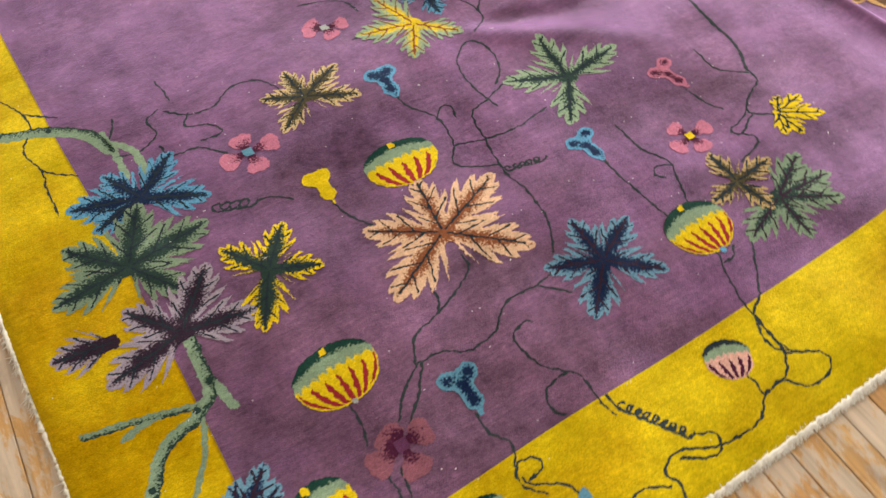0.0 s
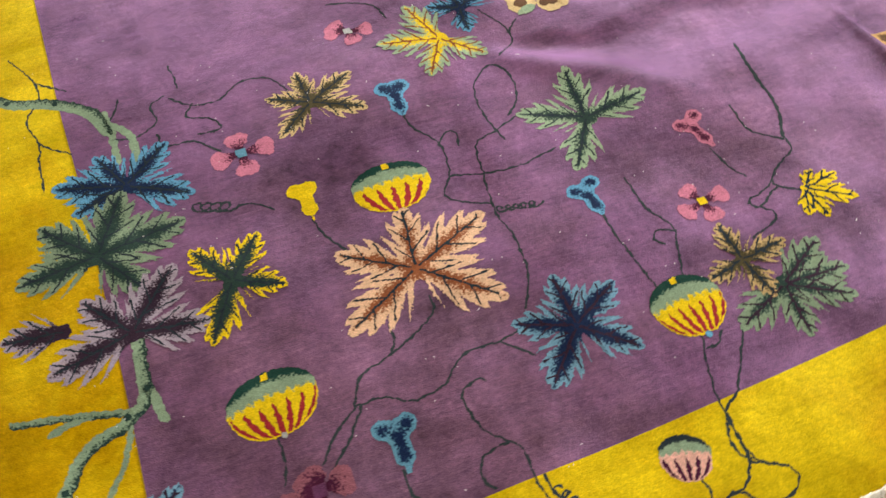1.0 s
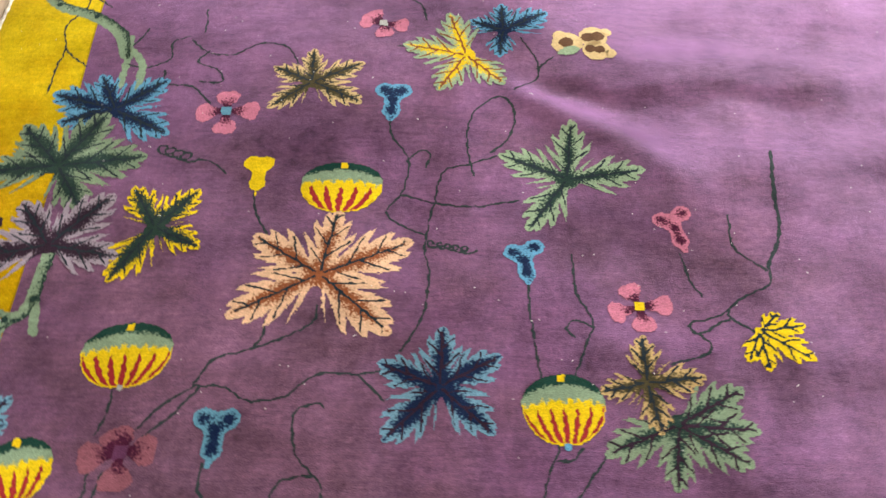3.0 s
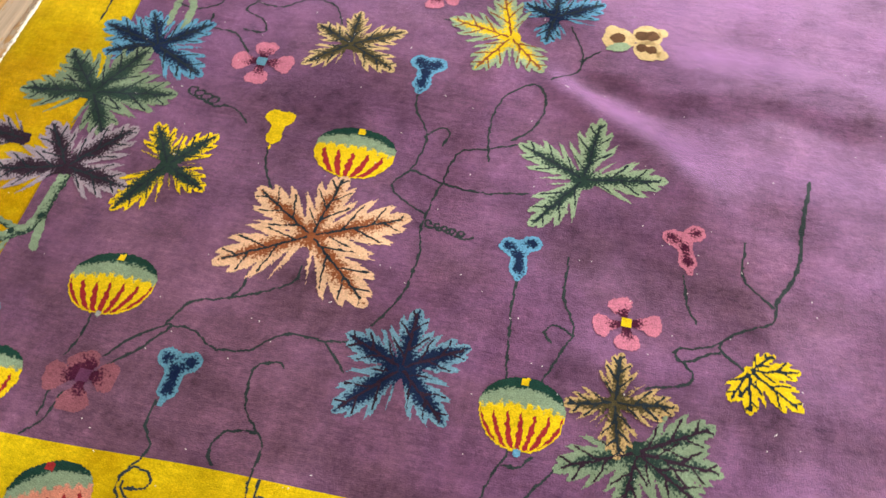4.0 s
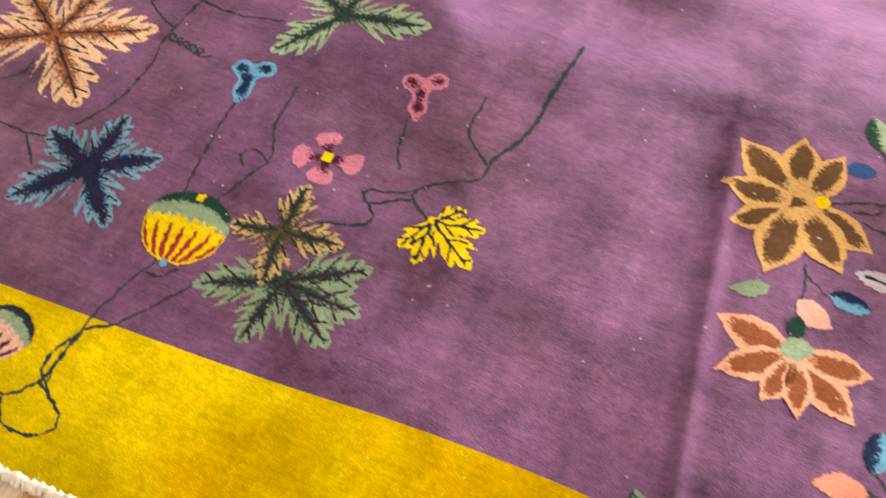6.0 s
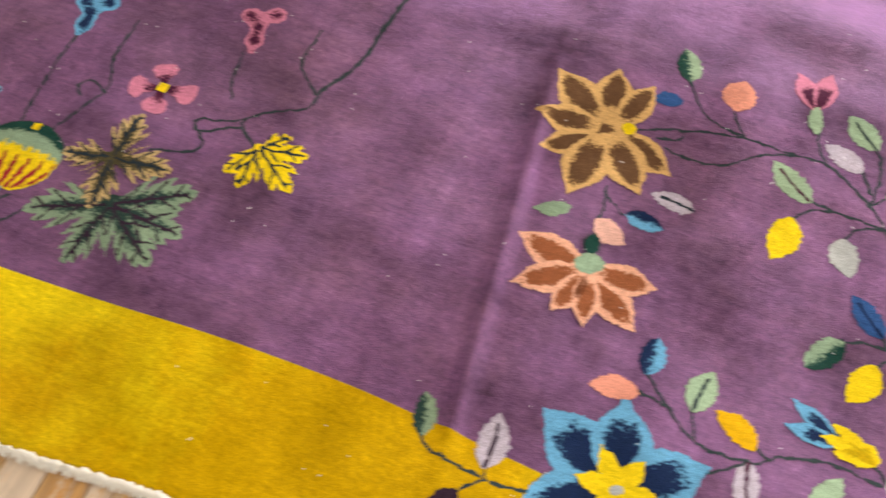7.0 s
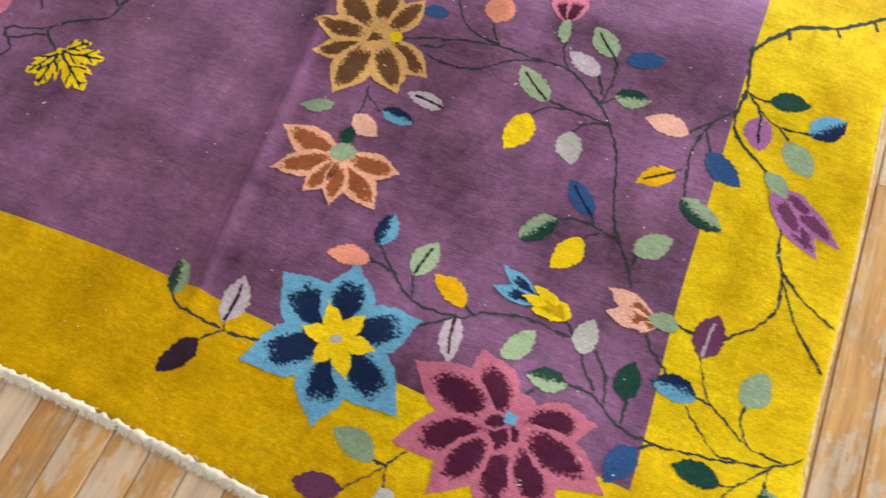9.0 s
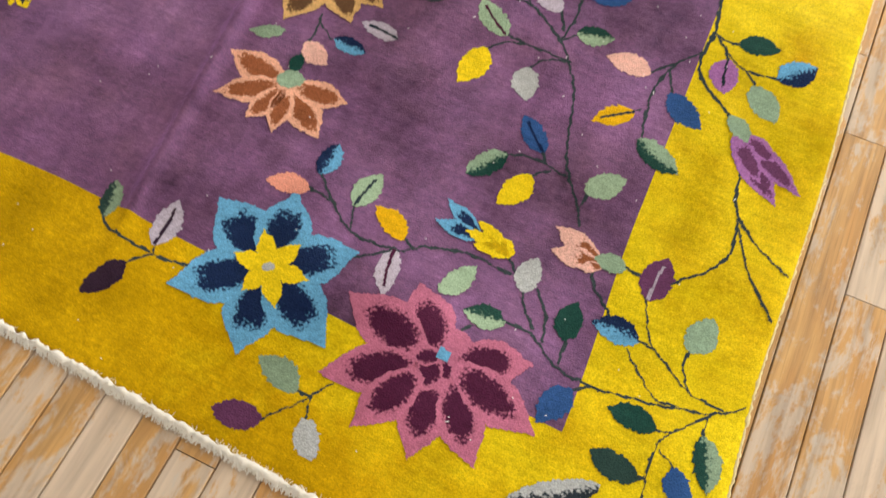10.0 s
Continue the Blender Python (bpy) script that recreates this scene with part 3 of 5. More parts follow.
def pansy(c, petals, r, light, dark, eye, lift=0.0026):
    """A four-petalled flower with dark wedges towards a small eye."""
    def shape(x, y):
        xx, yy = x + ragged(x, y, 0.002, 1), y + ragged(y, x, 0.002, 2)
        ins, tone = np.hypot(xx - c[0], yy - c[1]) < r * 0.3, 1.5 - np.hypot(xx - c[0], yy - c[1]) / (r * 1.62)
        for p in petals:
            d = np.subtract(p, c)
            L = math.hypot(*d)
            s, n = ((xx - c[0]) * d[0] + (yy - c[1]) * d[1]) / L, ((yy - c[1]) * d[0] - (xx - c[0]) * d[1]) / L
            ins = ins | (((s - L) / (0.78 * r)) ** 2 + (n / (r * 0.90)) ** 2 < 1 - 0.22 * np.cos(3.2 * n / r) * (s > L)) | ((np.abs(n) < 0.14 * r + 0.34 * s) & (s > 0) & (s < L * 0.8))
            tone = np.where((np.abs(n) > 0.55 * r), tone - 0.15, tone)
        return ins, tone
    f = patch("flower", wool(light, dark), bounds([c, *petals], r + 0.02), shape, rug, lift)
    dot("flower_eye", c, r * 0.42, eye, f, lift + 0.0016, True)
    return f


def trefoil(lobes, tail, r, light, dark, lift=0.0026):
    """A bud of three lobes grown together, which runs out in a short tail."""
    low = np.add(np.multiply(lobes[2], 0.72), np.multiply(tail, 0.28))
    neck = np.add(np.mean(lobes[:2], 0) * 0.52, low * 0.48)
    blobs = [(p, 0.95, 1.2) for p in lobes[:2]] + [(neck, 0.80, 0.85), (low, 1.0, 1.16), (tail, 0.5, 0.42)]

    def shape(x, y):
        xx, yy = x + ragged(x, y, 0.0013, 1), y + ragged(y, x, 0.0013, 2)
        field = sum(k * np.exp(-((xx - p[0]) ** 2 + (yy - p[1]) ** 2) / (r * q) ** 2) for p, k, q in blobs)
        return field > 0.46, (field - 0.46) * 2.0 - 0.14
    return patch("bud", wool(light, dark), bounds([*lobes, tail], 1.5 * r + 0.01), shape, rug, lift)


def cup(base, top, half, bands, stripe, nub="lemon", lift=0.0026, count=7):
    """A striped pod: dark cap, pale band, petals with darker stripes, a nub on top. bands: petals, band, cap."""
    d = np.subtract(top, base)
    L = math.hypot(*d)

    def local(x, y):
        xx, yy = x + ragged(x, y, 0.0012, 1), y + ragged(y, x, 0.0012, 2)
        u = ((xx - base[0]) * d[0] + (yy - base[1]) * d[1]) / L / L
        v = ((yy - base[1]) * d[0] - (xx - base[0]) * d[1]) / L / half
        return u, v

    def inside(u, v):
        low = 1 - np.clip(1 - u / 0.62, 0, 1) ** 2.4
        high = 1 - np.clip((u - 0.55) / 0.45, 0, 2) ** 2.3
        w = np.where(u < 0.58, np.sqrt(np.clip(low, 0, 1)), np.sqrt(np.clip(high, 0, 1)))
        return (np.abs(v) < w) & (u > 0) & (u < 1)

    def drips(v):
        return 0.57 - 0.08 * v * v + 0.08 * np.abs(np.sin(count * 1.75 * v + 0.6)) ** 0.7

    def body(x, y):
        u, v = local(x, y)
        return inside(u, v), 0.5 + (u - drips(v)) * 9

    def band(x, y):
        u, v = local(x, y)
        return inside(u, v) & (u > 0.70 - 0.12 * v * v), 0.5 + (u - 0.84 + 0.17 * v * v) * 10

    def stripes(x, y):
        u, v = local(x, y)
        f = v / np.maximum(np.clip((u + 0.02) / 0.46, 0, 1) ** 0.42, 0.05)
        g = np.abs(np.mod(f * count * 0.40 + 0.5 + 0.04 * np.sin(50 * u), 1) - 0.5)
        return inside(u, v) & inside(u - 0.02, v * 1.03) & (g < 0.40 * np.sqrt(np.clip(1 - u / 0.52, 0, 1))) & (u > 0.03), 1 + 0 * u

    side = np.array([-d[1], d[0]]) / L * half
    box = bounds([base, top, base + side, top + side, base - side, top - side], 0.006)
    pod = patch("pod", wool(bands[0], bands[1]), box, body, rug, lift)
    patch("cap", wool(bands[1], bands[2]), box, band, pod, lift + 0.0014)
    patch("striping", wool(stripe), box, stripes, pod, lift + 0.0016, knot=0.0022)
    if nub:
        dot("nub", tuple(np.add(base, d * 0.93)), 0.007, nub, pod, lift + 0.003, True)
    return pod


def curve_through(points, step=0.006):
    p = [np.array(q, float) for q in points]
    p = [2 * p[0] - p[1], *p, 2 * p[-1] - p[-2]]
    out = []
    for a, b, c, e in zip(p, p[1:], p[2:], p[3:]):
        for t in np.linspace(0, 1, max(2, int(np.linalg.norm(c - b) / step)), endpoint=False):
            out.append(0.5 * ((2 * b) + (c - a) * t + (2 * a - 5 * b + 4 * c - e) * t * t + (3 * b - a - 3 * c + e) * t ** 3))
    return np.array([*out, p[-2]])


def stem(points, wide=0.0056, colour="stem", dark=None, lift=0.0018, name="stem", taper=0.0):
    """A line of knots through a few places, of even or tapering width."""
    q = curve_through(points)

    def shape(x, y):
        xx, yy = x + ragged(x, y, 0.0022, q[0][0] * 9), y + ragged(y, x, 0.0022, 2)
        best, side = np.full(x.shape, 9.0), np.zeros(x.shape)
        for k, (a, b) in enumerate(zip(q, q[1:])):
            w = wide / 2 * (1 - taper * k / len(q))
            lo, hi = np.minimum(a, b) - wide, np.maximum(a, b) + wide
            i0, i1 = np.searchsorted(x[:, 0], (lo[0], hi[0]))
            j0, j1 = np.searchsorted(y[0], (lo[1], hi[1]))
            sx, sy = xx[i0:i1, j0:j1], yy[i0:i1, j0:j1]
            v = b - a
            t = np.clip(((sx - a[0]) * v[0] + (sy - a[1]) * v[1]) / max(v @ v, 1e-12), 0, 1)
            dx, dy = sx - a[0] - t * v[0], sy - a[1] - t * v[1]
            e = np.hypot(dx, dy) / w
            cut = best[i0:i1, j0:j1]
            near = e < cut
            side[i0:i1, j0:j1] = np.where(near, np.sign(v[0] * dy - v[1] * dx) * e, side[i0:i1, j0:j1])
            best[i0:i1, j0:j1] = np.minimum(cut, e)
        return best < 1, 0.35 + 0.5 * side
    return patch(name, wool(colour, dark), bounds(q, wide + 0.004), shape, rug, lift, knot=0.0022 if wide < 0.009 else KNOT)


def coil(a, b, loops, r, wide=0.005):
    """A tendril that curls along from a to b."""
    a, b = np.array(a), np.array(b)
    pts = []
    for t in np.linspace(0, 1, loops * 8):
        ang = t * loops * 2 * math.pi
        pts.append(a + (b - a) * t + r * np.array([math.cos(ang), 0.75 * math.sin(ang)]))
    return stem(pts, wide, name="tendril")


# ---------------- the knotted pattern ----------------
# boughs and tendrils on the side where the large leaves grow
stem([(0.189, 1.305), (0.282, 1.206), (0.363, 1.117), (0.449, 1.081), (0.524, 1.026), (0.552, 0.96)], 0.0298, "sage", 'fern', name='bough')
stem([(0.554, 0.981), (0.593, 0.933), (0.599, 0.855)], 0.0182, "sage", None, name='bough')
stem([(0.551, 1.011), (0.56, 0.941), (0.561, 0.87)], 0.0164, "sage", None, name='bough')
stem([(0.373, 1.255), (0.423, 1.158), (0.426, 1.098), (0.399, 1.049), (0.418, 0.975), (0.415, 0.917), (0.418, 0.845)], 0.0051, "stem", None)
stem([(0.418, 0.975), (0.446, 0.949), (0.479, 0.924)], 0.0051, "stem", None)
stem([(0.423, 1.158), (0.453, 1.133), (0.483, 1.11)], 0.0051, "stem", None)
stem([(0.541, 0.455), (0.539, 0.387), (0.537, 0.345), (0.498, 0.31), (0.437, 0.285), (0.395, 0.218), (0.363, 0.16)], 0.0244, "sage", 'fern', name='bough')
stem([(0.538, 0.366), (0.552, 0.336), (0.561, 0.3)], 0.0185, "sage", None, name='bough')
stem([(0.511, 0.328), (0.439, 0.348), (0.377, 0.36), (0.331, 0.369)], 0.0145, "moss", 'fern', name='bough')
stem([(0.447, 0.343), (0.418, 0.341), (0.387, 0.334)], 0.0136, "moss", None, name='bough')
stem([(0.508, 0.304), (0.491, 0.247), (0.452, 0.185)], 0.011, "moss", None, name='bough')
coil((0.683, 0.708), (0.75, 0.684), 4, 0.0139)
stem([(0.75, 0.68), (0.788, 0.676), (0.823, 0.647)], 0.0051, "stem", None)
stem([(0.562, 0.989), (0.574, 1.013), (0.584, 1.042)], 0.0051, "stem", None)
stem([(0.557, 0.932), (0.604, 0.924), (0.65, 0.952), (0.644, 1.002), (0.676, 1.02)], 0.0051, "stem", None)
stem([(0.684, 1.009), (0.728, 0.972), (0.785, 0.97), (0.829, 1.003), (0.889, 0.995), (0.921, 0.942)], 0.0051, "stem", None)
stem([(0.728, 0.978), (0.708, 0.944), (0.756, 0.923), (0.769, 0.887), (0.723, 0.888)], 0.0051, "stem", None)
stem([(0.698, 1.108), (0.704, 1.071), (0.705, 1.036)], 0.0051, "stem", None)
stem([(0.645, 0.917), (0.656, 0.881), (0.713, 0.872), (0.757, 0.827)], 0.0051, "stem", None)

# tendrils over the field
stem([(0.885, 0.601), (0.895, 0.557), (0.922, 0.509)], 0.0051, "stem", None)
stem([(1.125, 0.796), (1.131, 0.747), (1.166, 0.687), (1.161, 0.613), (1.133, 0.563), (1.164, 0.533), (1.206, 0.514)], 0.0051, "stem", None)
stem([(1.164, 0.683), (1.186, 0.709), (1.207, 0.702), (1.201, 0.67)], 0.0051, "stem", None)
stem([(1.16, 0.602), (1.219, 0.586), (1.291, 0.579), (1.376, 0.595)], 0.0051, "stem", None)
stem([(1.219, 0.586), (1.208, 0.495), (1.218, 0.424), (1.21, 0.346), (1.178, 0.28)], 0.0051, "stem", None)
stem([(1.221, 0.586), (1.234, 0.658), (1.289, 0.681), (1.337, 0.701)], 0.0051, "stem", None)
stem([(1.292, 0.653), (1.277, 0.727), (1.287, 0.808), (1.339, 0.855), (1.37, 0.808), (1.355, 0.743), (1.324, 0.709)], 0.0051, "stem", None)
coil((1.213, 0.495), (1.29, 0.482), 5, 0.0088)
stem([(1.384, 1.034), (1.418, 0.957), (1.414, 0.907), (1.369, 0.871)], 0.0051, "stem", None)
stem([(1.418, 0.94), (1.452, 0.976)], 0.0051, "stem", None)
stem([(1.388, 0.42), (1.392, 0.343), (1.406, 0.24)], 0.0051, "stem", None)
stem([(1.466, 0.475), (1.469, 0.404), (1.494, 0.346), (1.478, 0.294), (1.456, 0.235)], 0.0051, "stem", None)
stem([(1.493, 0.334), (1.466, 0.346), (1.45, 0.33), (1.463, 0.316)], 0.0051, "stem", None)
stem([(1.654, 0.487), (1.665, 0.43), (1.683, 0.401)], 0.0051, "stem", None)
stem([(1.854, 0.726), (1.845, 0.652), (1.84, 0.611)], 0.0072, "stem", None, taper=-0.5)
stem([(1.842, 0.618), (1.834, 0.533), (1.801, 0.461)], 0.0076, "stem", None)
stem([(1.803, 0.467), (1.798, 0.427), (1.745, 0.397), (1.721, 0.364), (1.759, 0.335)], 0.0051, "stem", None)
stem([(1.75, 0.572), (1.751, 0.501), (1.799, 0.455)], 0.0051, "stem", None)
stem([(1.736, 0.384), (1.69, 0.356), (1.656, 0.349), (1.664, 0.327), (1.719, 0.357)], 0.0051, "stem", None)
stem([(1.65, 0.34), (1.683, 0.31), (1.673, 0.29), (1.617, 0.271)], 0.0051, "stem", None)
stem([(1.069, 1.177), (1.131, 1.156), (1.168, 1.13), (1.184, 1.082)], 0.0051, "stem", None)
stem([(1.127, 0.999), (1.157, 1.002), (1.174, 0.987)], 0.0051, "stem", None)
stem([(1.033, 0.365), (1.023, 0.326), (0.944, 0.282), (0.876, 0.257), (0.851, 0.209)], 0.0051, "stem", None)
stem([(0.947, 0.331), (0.948, 0.303), (0.939, 0.282)], 0.0051, "stem", None)
stem([(0.851, 0.209), (0.902, 0.209), (0.943, 0.188), (0.998, 0.196), (1.046, 0.236), (1.112, 0.239), (1.147, 0.244)], 0.0051, "stem", None)
stem([(1.112, 0.239), (1.14, 0.213), (1.159, 0.195)], 0.0051, "stem", None)
stem([(0.853, 0.209), (0.81, 0.175), (0.779, 0.135)], 0.0051, "stem", None)
stem([(0.861, 0.207), (0.829, 0.16), (0.791, 0.122)], 0.0051, "stem", None)
stem([(1.066, 0.179), (1.055, 0.186), (1.02, 0.171), (1.029, 0.107), (1.06, 0.071), (1.075, 0.054), (1.076, -0.001), (1.082, -0.034)], 0.0051, "stem", None)
stem([(1.06, 0.071), (1.012, 0.06), (1.001, 0.026), (1.014, 0.009)], 0.0051, "stem", None)
stem([(0.891, 0.082), (0.893, 0.045), (0.913, 0.011), (0.891, -0.037), (0.892, -0.06), (0.917, -0.085)], 0.0051, "stem", None)
stem([(0.891, -0.039), (0.905, -0.022), (0.931, -0.026), (0.934, -0.045), (0.905, -0.052)], 0.0051, "stem", None)
stem([(0.722, 0.211), (0.725, 0.154), (0.715, 0.123)], 0.0051, "stem", None)
stem([(1.434, 0.136), (1.408, 0.063), (1.395, -0.014), (1.399, -0.083), (1.427, -0.105)], 0.0049, "stem", None)
stem([(1.502, 0.116), (1.472, 0.073), (1.437, 0.026), (1.395, -0.005)], 0.0051, "stem", None)
stem([(1.427, 0.105), (1.451, 0.107), (1.466, 0.127)], 0.0051, "stem", None)
stem([(1.391, -0.021), (1.379, -0.049), (1.387, -0.077), (1.401, -0.086)], 0.0051, "stem", None)
stem([(1.398, -0.008), (1.391, -0.089)], 0.0066, "stem", None)
stem([(1.393, -0.086), (1.36, -0.119), (1.31, -0.127), (1.284, -0.149), (1.249, -0.161), (1.185, -0.156), (1.127, -0.132), (1.087, -0.148), (1.097, -0.175), (1.087, -0.201)], 0.0052, "stem", None)
stem([(1.392, -0.088), (1.443, -0.117), (1.435, -0.146), (1.383, -0.153), (1.35, -0.123), (1.31, -0.127)], 0.0051, "stem", None)
stem([(1.304, -0.084), (1.31, -0.101), (1.308, -0.125)], 0.0051, "stem", None)
coil((1.097, -0.023), (1.161, -0.12), 8, 0.0086)
stem([(1.09, 0.004), (1.094, -0.026), (1.122, -0.069), (1.155, -0.118)], 0.0051, "stem", None)
stem([(1.16, -0.121), (1.195, -0.138), (1.187, -0.162), (1.161, -0.165), (1.124, -0.143)], 0.0051, "stem", None)
stem([(1.084, -0.171), (1.046, -0.152), (1.011, -0.156)], 0.0051, "stem", None)
stem([(0.898, -0.043), (0.903, -0.059), (0.947, -0.085), (0.962, -0.116)], 0.0051, "stem", None)

# tendrils on the flowering side
stem([(2.275, 0.58), (2.337, 0.604), (2.419, 0.624), (2.496, 0.622), (2.546, 0.622), (2.614, 0.575), (2.637, 0.546), (2.668, 0.492), (2.697, 0.388), (2.741, 0.323), (2.753, 0.296)], 0.0051, "stem", None)
stem([(2.303, 0.576), (2.335, 0.584), (2.339, 0.6)], 0.0051, "stem", None)
stem([(2.32, 0.564), (2.361, 0.557), (2.409, 0.568), (2.451, 0.602), (2.496, 0.623)], 0.0051, "stem", None)
stem([(2.321, 0.698), (2.36, 0.644), (2.418, 0.627)], 0.0051, "stem", None)
stem([(2.398, 0.665), (2.407, 0.647), (2.422, 0.628)], 0.0051, "stem", None)
stem([(2.515, 0.694), (2.534, 0.638), (2.57, 0.61)], 0.0051, "stem", None)
stem([(2.602, 0.681), (2.617, 0.65), (2.615, 0.579)], 0.0051, "stem", None)
stem([(2.592, 0.632), (2.611, 0.596)], 0.0051, "stem", None)
stem([(2.633, 0.599), (2.616, 0.577)], 0.0051, "stem", None)
stem([(2.53, 0.555), (2.573, 0.548), (2.639, 0.545)], 0.0051, "stem", None)
stem([(2.514, 0.512), (2.535, 0.536), (2.565, 0.547)], 0.0051, "stem", None)
stem([(2.59, 0.508), (2.604, 0.531), (2.636, 0.544)], 0.0051, "stem", None)
stem([(2.615, 0.359), (2.653, 0.368), (2.706, 0.362)], 0.0051, "stem", None)
stem([(2.663, 0.384), (2.672, 0.369)], 0.0051, "stem", None)
stem([(2.659, 0.337), (2.685, 0.359)], 0.0051, "stem", None)
stem([(2.744, 0.355), (2.743, 0.324)], 0.0051, "stem", None)
stem([(2.395, 0.221), (2.426, 0.193), (2.475, 0.158), (2.541, 0.158), (2.584, 0.182), (2.637, 0.195), (2.697, 0.192)], 0.0051, "stem", None)
stem([(2.389, 0.192), (2.428, 0.188)], 0.0051, "stem", None)
stem([(2.462, 0.198), (2.472, 0.163)], 0.0051, "stem", None)
stem([(2.544, 0.18), (2.562, 0.172)], 0.0051, "stem", None)
stem([(2.497, 0.125), (2.518, 0.139), (2.544, 0.16)], 0.0051, "stem", None)
stem([(2.261, 0.468), (2.268, 0.435), (2.27, 0.394)], 0.0051, "stem", None, lift=0.0014)
stem([(2.263, 0.454), (2.297, 0.432)], 0.0051, "stem", None, lift=0.0014)
stem([(2.669, 0.221), (2.686, 0.211), (2.7, 0.198)], 0.0051, "stem", None)
stem([(2.754, 0.577), (2.762, 0.586), (2.781, 0.609)], 0.0051, "stem", None)
stem([(2.807, 0.782), (2.819, 0.695), (2.816, 0.629), (2.831, 0.597), (2.886, 0.553)], 0.0068, "stem", None)
stem([(2.82, 0.69), (2.845, 0.683), (2.864, 0.689)], 0.0051, "stem", None)
stem([(2.823, 0.689), (2.863, 0.651), (2.891, 0.644), (2.933, 0.649)], 0.0048, "stem", None)
stem([(2.843, 0.671), (2.854, 0.647)], 0.0051, "stem", None)
stem([(2.882, 0.644), (2.904, 0.623)], 0.0051, "stem", None)
stem([(2.815, 0.65), (2.782, 0.602), (2.77, 0.534), (2.784, 0.461)], 0.0053, "stem", None)
stem([(2.781, 0.592), (2.799, 0.551)], 0.0051, "stem", None)
stem([(2.766, 0.511), (2.752, 0.499)], 0.0051, "stem", None)
stem([(2.926, 0.476), (2.93, 0.433), (2.947, 0.396)], 0.005, "stem", None)
stem([(2.946, 0.397), (2.98, 0.367), (3.032, 0.34)], 0.0051, "stem", None)
stem([(2.945, 0.392), (2.977, 0.329), (2.999, 0.303), (3.033, 0.262)], 0.0051, "stem", None)
stem([(2.945, 0.397), (2.949, 0.342), (2.929, 0.304), (2.891, 0.268)], 0.0051, "stem", None)
stem([(2.868, 0.237), (2.892, 0.184), (2.918, 0.164), (2.96, 0.139), (3.005, 0.133)], 0.0037, "stem", None)
stem([(2.878, 0.176), (2.902, 0.174)], 0.0051, "stem", None)
stem([(2.944, 0.191), (2.943, 0.167), (2.958, 0.14)], 0.0042, "stem", None)
stem([(2.869, 0.16), (2.889, 0.141), (2.924, 0.114), (2.96, 0.116)], 0.0034, "stem", None)
stem([(2.82, 0.094), (2.871, 0.097), (2.954, 0.113), (3.006, 0.131), (3.033, 0.157)], 0.004, "stem", None)
stem([(2.827, 0.08), (2.846, 0.093), (2.857, 0.095)], 0.0051, "stem", None)
stem([(2.995, 0.125), (2.962, 0.089), (2.936, 0.074)], 0.0035, "stem", None)
stem([(2.989, 0.119), (2.993, 0.091)], 0.0035, "stem", None)
stem([(2.96, 0.089), (2.943, 0.054), (2.946, 0.015), (2.95, -0.018)], 0.0037, "stem", None)
stem([(2.948, 0.055), (2.972, 0.041)], 0.0034, "stem", None)
stem([(2.945, 0.016), (2.931, 0.011)], 0.0051, "stem", None)
stem([(2.719, 0.178), (2.731, 0.155), (2.753, 0.135)], 0.0051, "stem", None)
stem([(2.737, 0.187), (2.761, 0.156), (2.77, 0.123)], 0.0051, "stem", None)
stem([(2.796, 0.141), (2.798, 0.105)], 0.0051, "stem", None)
stem([(2.713, 0.127), (2.752, 0.127), (2.789, 0.103), (2.824, 0.093)], 0.0051, "stem", None)
stem([(2.793, 0.243), (2.805, 0.221), (2.837, 0.192)], 0.0051, "stem", None)
stem([(2.666, 0.065), (2.667, 0.087), (2.679, 0.105)], 0.0051, "stem", None)
stem([(2.159, 0.037), (2.176, 0.023), (2.253, 0.014), (2.307, 0.02)], 0.0052, "stem", None)
stem([(2.246, 0.031), (2.253, 0.014)], 0.004, "stem", None)
stem([(2.226, -0.009), (2.253, 0.014)], 0.0046, "stem", None)
stem([(2.554, -0.04), (2.538, -0.065), (2.517, -0.093), (2.496, -0.116)], 0.004, "stem", None)
stem([(2.516, -0.065), (2.536, -0.066)], 0.004, "stem", None)
stem([(2.545, -0.093), (2.539, -0.067)], 0.0042, "stem", None)
stem([(2.543, 0.124), (2.542, 0.151), (2.541, 0.159)], 0.0051, "stem", None)
stem([(2.824, 0.267), (2.841, 0.264), (2.858, 0.261)], 0.0051, "stem", None)

# large lobed leaves
lobed_leaf((0.569, 0.805), [(0.429, 0.845), (0.517, 0.902), (0.66, 0.892), (0.691, 0.743), (0.462, 0.766)], "sky", "navy", "ink", wide=0.38, gloom=0.17)
lobed_leaf((0.497, 0.658), [(0.559, 0.798), (0.663, 0.686), (0.399, 0.759), (0.349, 0.635), (0.571, 0.552)], "moss", "fern", "ink", wide=0.39, gloom=0.22, lift=0.0034)
lobed_leaf((0.534, 0.475), [(0.624, 0.594), (0.667, 0.452), (0.456, 0.57), (0.389, 0.434)], "mauve", "plum", "ink", wide=0.39, gloom=0.18, lift=0.0042)
lobed_leaf((0.429, 0.516), [(0.318, 0.528)], "mauve", "plum", "ink", wide=0.44, gloom=0.3)
lobed_leaf((0.717, 0.519), [(0.783, 0.609), (0.655, 0.613), (0.808, 0.475), (0.658, 0.4)], "lemon", "fern", "ink", wide=0.36, gloom=0.30, lift=0.0034)
lobed_leaf((0.482, 0.088), [(0.566, 0.184), (0.575, 0.138), (0.516, 0.180), (0.462, 0.170)], "steel", "navy", "plum", wide=0.34, gloom=0.15)
